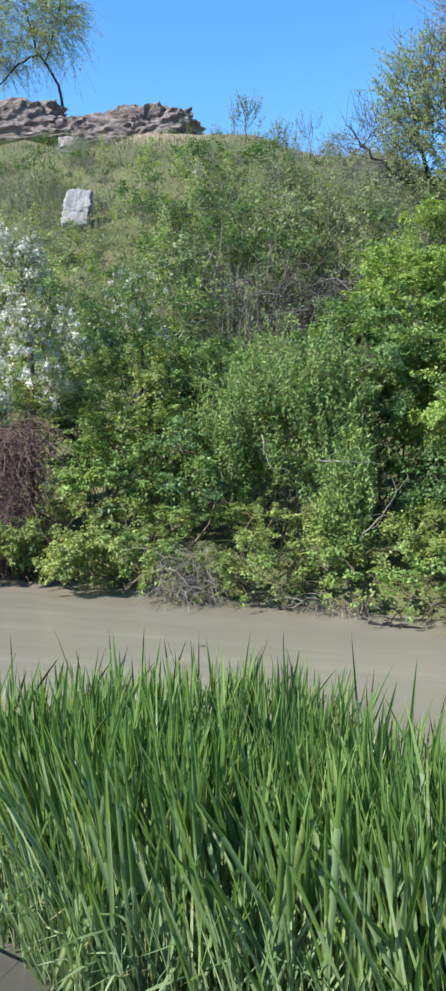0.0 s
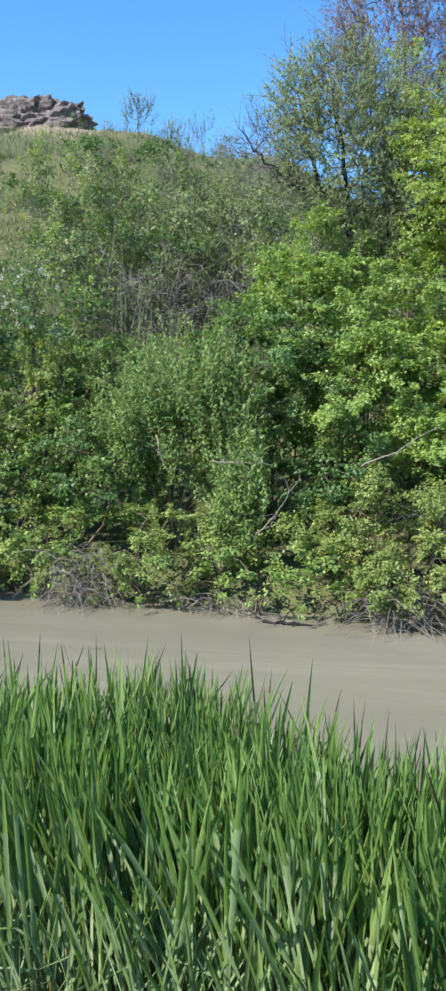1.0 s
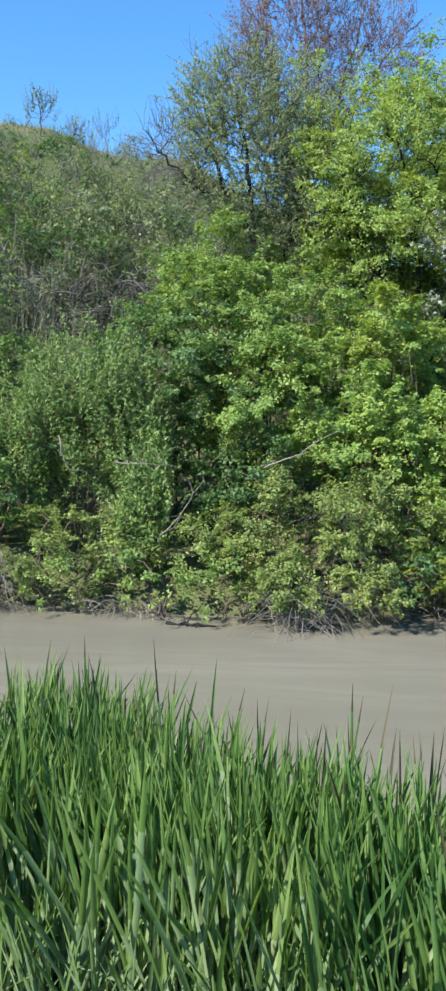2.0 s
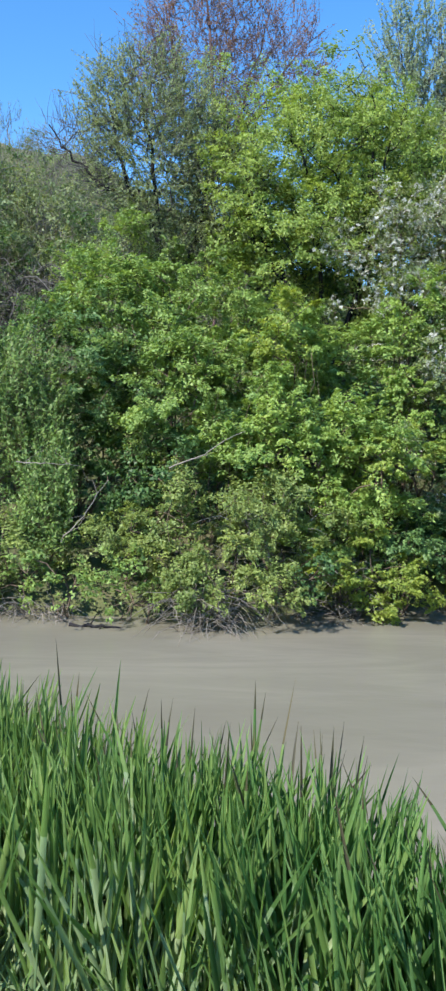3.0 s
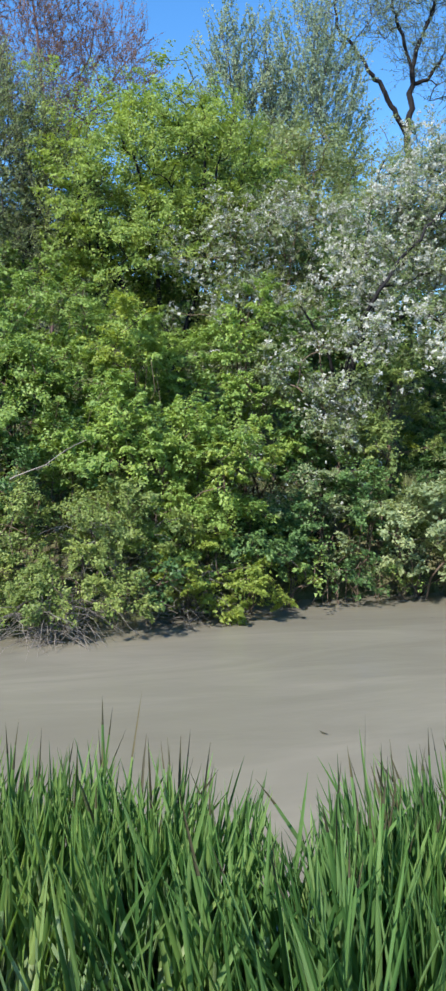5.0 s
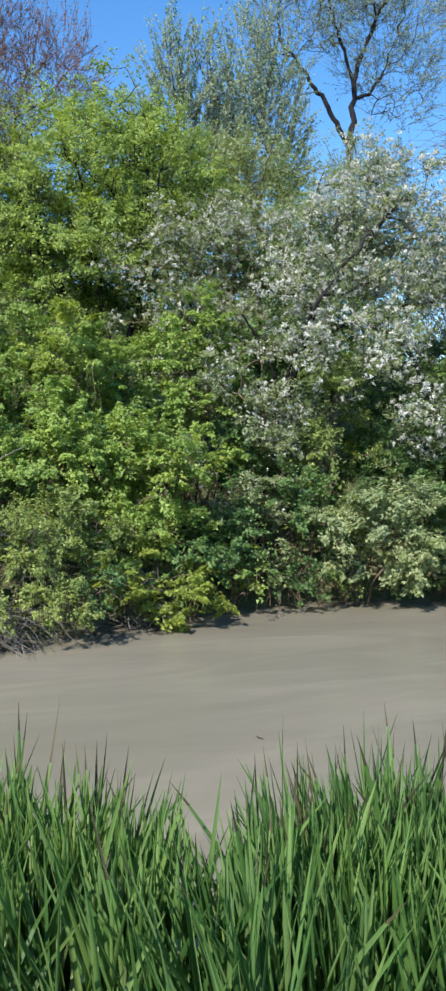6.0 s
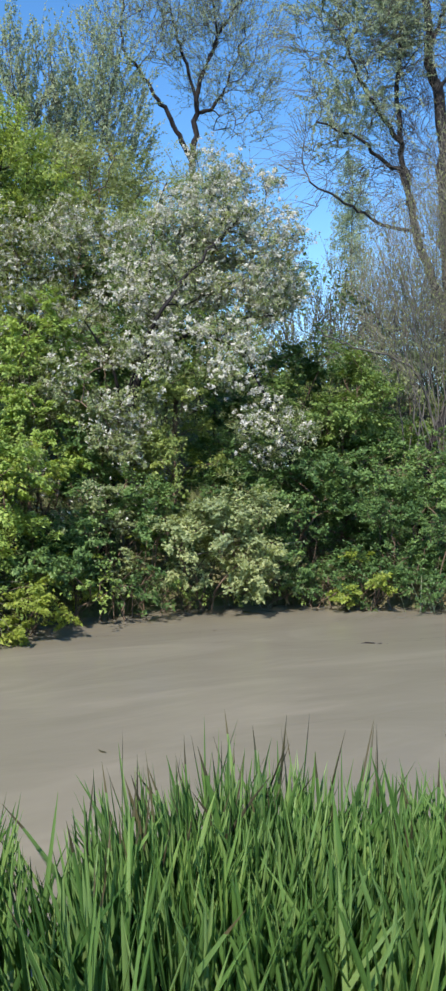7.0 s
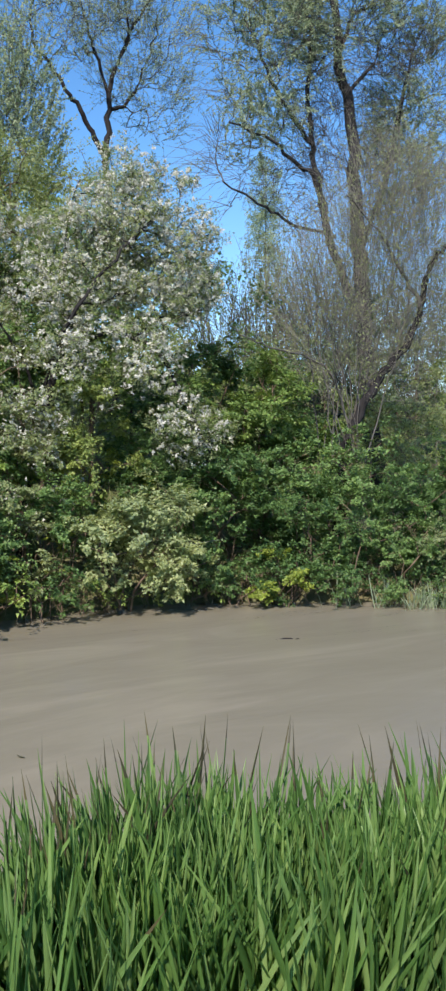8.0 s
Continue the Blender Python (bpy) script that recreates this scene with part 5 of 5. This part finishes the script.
reed_bed = tagged(new("reed_bed"), "dense bed of tall green reed blades standing in shallow water", "reeds", kind="stuff")
blades = [reed_mesh(900 + s) for s in range(16)]
blades += [reed_mesh(930 + s, 1) for s in range(6)]
REED = [LEAF["reed"], LEAF["tip"], LEAF["sheath"], LEAF["rush"]]
RUSH = [LEAF["rush"], LEAF["tip"], LEAF["rush"]]
blade_meshes = [mesh_of("blade", v, f, mats, np.where(i == 1, 0, i), True) for mats in (REED, RUSH) for v, f, i in blades]
rng = np.random.default_rng(5)
spots = []
while len(spots) < 8600:
    cx = rng.uniform(-6.0, 5.0)
    a = float(reed_front(cx))
    b = max(float(reed_back(cx)), a + 0.03)
    if rng.random() > ((b - a) / 1.7 + 0.05) * (0.78 if cx < -0.4 else 1.15):
        continue
    cy = rng.uniform(a, b)
    foot = max(-0.04, float(land(cx, cy)) - 0.03)
    turn0 = rng.uniform(0, 360)
    for s in range(rng.integers(3, 7)):
        side = 180 * (s % 2) + rng.normal() * 25
        q = rng.random()
        top = rng.uniform(1.17, 1.3) if q < (0.68 if cx < 0.2 else 0.84) else rng.uniform(0.65, 1.17) if q < 0.975 else rng.uniform(1.3, 1.45)
        kind = int(rng.integers(0, 16)) if rng.random() < 0.95 or top > 1.2 else int(rng.integers(16, 22))
        spots.append((cx + rng.normal() * 0.045, cy + rng.normal() * 0.045, foot, top - min(foot, 0.5) * 0.9, turn0 + side, rng.uniform(0.55, 1.05), rng.normal() * (7.0 if rng.random() < 0.75 else 15.0), kind))
for n in range(2500):
    # thin young blades at the foot of the bed
    cx = rng.uniform(-3.8, 1.2)
    cy = float(reed_front(cx)) + abs(rng.normal()) * 0.26 - 0.16
    spots.append((cx, cy, max(-0.04, float(land(cx, cy)) - 0.03), rng.uniform(0.35, 0.95), rng.uniform(0, 360), rng.uniform(0.4, 0.75), rng.normal() * 12, int(rng.integers(0, 22))))
for n in range(560):
    # tall blades with dark withered points along the outer edge
    cx = rng.uniform(-3.6, 3.6) if n < 300 else rng.uniform(0.3, 3.2)
    cy = float(reed_back(cx)) - abs(rng.normal()) * 0.2
    foot = max(-0.04, float(land(cx, cy)) - 0.03)
    spots.append((cx, cy, foot, 1.22 + (0.36 if -0.6 < cx < 0.3 else 0.27) * rng.random() ** 1.4 - min(foot, 0.5) * 0.9, rng.uniform(0, 360), rng.uniform(0.5, 0.85), rng.normal() * 7, int(rng.integers(0, 16))))
spots.sort(key=lambda q: math.hypot(q[0], q[1]))
vs, fs, ids, base = [], [], [], 0
for n, (x, y, z, hgt, turn, wd, tilt, kind) in enumerate(spots):
    withered = hgt + z > 1.3 and y > reed_back(x) - 0.28 and rng.random() < 0.8
    wd *= np.interp(x, [0.0, 1.5], [1.0, 1.04]) * (0.7 if withered else 1.0) * min(1.0, math.hypot(x, y) / 3.4)
    m = pose(x, y, z, tilt, 0, turn) @ Matrix.Diagonal((hgt, wd, hgt, 1))
    if blocks_gap(blades[kind][0], m):
        continue
    deep = x > -0.1 + 0.8 * rng.random()
    if n % 9 == 0 and n < 2700 and not withered:
        ob = put("blade", blade_meshes[kind + (len(blades) if deep else 0)], reed_bed)
        ob.matrix_local = m
        continue
    v, f, i = blades[kind]
    if not withered:
        i = np.where(i == 1, 0, i)
    elif y > reed_back(x) - 0.1 and rng.random() < 0.45:
        i = np.where(np.arange(len(i)) >= 6, 1, i)
    if deep:
        i = np.where(i == 1, 1, 3)
    elif hgt < 0.75:
        i = np.full_like(i, 2)
    mm = np.array(m)
    vs.append(v @ mm[:3, :3].T + mm[:3, 3])
    fs.append(f + base)
    ids.append(i)
    base += len(v)
tagged(put("blade_mass", mesh_of("blade_mass", np.concatenate(vs), np.concatenate(fs), REED, np.concatenate(ids), True), reed_bed), kind="stuff")

# a few dry blades lie slack at the foot of the bed
rng = np.random.default_rng(44)
slack = [mesh_of("dry_blade", v, f, [LEAF["straw"]], None, True) for v, f, i in blades[16:]]
for n in range(80):
    x = rng.uniform(-3.6, 1.2) if n < 44 else rng.uniform(-2.6, -1.0)
    y = float(reed_front(x)) + rng.uniform(-0.05, 0.35)
    ob = put("dry_blade", slack[n % 6], reed_bed)
    ob.matrix_local = pose(x, y, max(-0.03, float(land(x, y)) - 0.03), rng.uniform(-25, 25), 0, rng.uniform(0, 360)) @ Matrix.Diagonal((rng.uniform(0.45, 0.8),) * 3 + (1,))


# ---- loose branches and drift ----
def branch(label, pts, thick, bark, seed, name="dead_branch", forks=True):
    rng = np.random.default_rng(seed)
    t = np.asarray(pts, float)
    s_ = np.linspace(0, len(t) - 1, (len(t) - 1) * 5 + 1)
    p = np.stack([np.interp(s_, np.arange(len(t)), t[:, c]) for c in range(3)], 1) + rng.normal(size=(len(s_), 3)) * 0.012
    root = tagged(new(name), label, "branch", "dead branches caught in the bank")
    root.location = p[0]
    p = p - p[0]
    v, f = tube_arrays([(p, thick * np.linspace(1, 0.4, len(p)))], 6)
    put("stick", mesh_of("stick", v, f, [BARK[bark]], smooth=True), root)
    for k in range(2, len(p) - 1 if forks else 2, 3):
        q = wander(p[k], p[k] + unit(p[-1] * 0.5 + rng.normal(size=3)) * 0.35, 4, 0.08, rng)
        v, f = tube_arrays([(q, thick * 0.45 * np.linspace(1, 0.3, 4))], 4)
        put("side_twig", mesh_of("side_twig", v, f, [BARK[bark]], smooth=True), root)
    return root


PALE = "pale bare branch arching out of the bushes"
branch(PALE, [(-0.35, 11.3, 2.1), (0.1, 11.0, 2.3), (0.6, 10.95, 2.62)], 0.011, "bleached", 1)
branch(PALE, [(-1.75, 11.2, 1.1), (-1.45, 11.1, 1.45), (-1.15, 11.2, 1.92)], 0.01, "bleached", 2)
branch("bleached straight stick caught in the bushes", [(-2.45, 11.6, 2.13), (-2.0, 11.45, 2.13), (-1.55, 11.6, 2.08)], 0.009, "bleached", 3)
branch("dark wet branch lying on the waterline", [(-1.6, 11.1, 0.0), (-1.2, 11.0, 0.03), (-0.8, 11.05, -0.01)], 0.03, "dark", 4)
branch("bare branch across the silvery bush", [(5.6, 12.5, 1.0), (6.6, 12.2, 1.15), (7.7, 12.2, 1.2)], 0.01, "grey", 5)
branch("thin dead twig hanging in the leaves", [(-3.3, 11.9, 2.5), (-3.2, 11.7, 2.2), (-3.05, 11.7, 1.95)], 0.01, "grey", 6)
branch("dark branch tip showing above the water", [(7.08, 9.68, -0.005), (7.28, 9.6, 0.014), (7.5, 9.47, -0.008)], 0.012, "dark", 7, forks=False)


def floating_leaf(at, length, turn):
    """A long dead leaf adrift, curled a little along its rib."""
    s = np.linspace(0, 1, 7)
    w = 0.13 * length * np.sin(np.pi * (0.06 + 0.88 * s))
    rib = np.stack([(s - 0.5) * length, 0 * s, 0.12 * length * (2 * s - 1) ** 2], 1)
    v = np.stack([rib + np.stack([0 * s, w, 0.25 * w], 1), rib, rib - np.stack([0 * s, w, -0.25 * w], 1)], 1).reshape(-1, 3)
    f = [(r * 3 + c, r * 3 + c + 1, r * 3 + c + 4, r * 3 + c + 3) for r in range(6) for c in (0, 1)]
    ob = tagged(new("floating_leaf", mesh_of("floating_leaf", v, f, [LEAF["tip"]], None, True)), "small dark dead leaf floating on the muddy water", "leaf", "leaves adrift on the river")
    ob.matrix_world = pose(*at, 0, 0, turn)


floating_leaf((2.43, 6.93, 0.006), 0.1, -65)
floating_leaf((-3.29, 9.28, 0.006), 0.1, 25)

# tufts of sedge where the far bank meets the water
rng = np.random.default_rng(61)
for x, y, count, wide_, tall in ((10.7, 10.3, 80, 0.18, 0.55), (10.25, 10.85, 22, 0.16, 0.75), (9.7, 11.2, 18, 0.16, 0.7), (11.1, 10.05, 60, 0.2, 0.6)):
    sedge = tagged(new("sedge_tuft"), "tuft of pale green sedge at the far waterline", "sedge", "sedge along the far waterline")
    sedge.location = (x, y, -0.03)
    vs, fs, base = [], [], 0
    for n in range(count):
        v, f, i = blades[n % 22]
        k = rng.uniform(0.5, 1.0) * tall
        mm = np.array(pose(rng.normal() * wide_, rng.normal() * 0.1, 0, rng.normal() * 16, 0, rng.uniform(0, 360)) @ Matrix.Diagonal((k, 0.6, k, 1)))
        vs.append(v @ mm[:3, :3].T + mm[:3, 3])
        fs.append(f + base)
        base += len(v)
    tagged(put("blade_mass", mesh_of("blade_mass", np.concatenate(vs), np.concatenate(fs), [LEAF["poplar"]], None, True), sedge), kind="stuff")
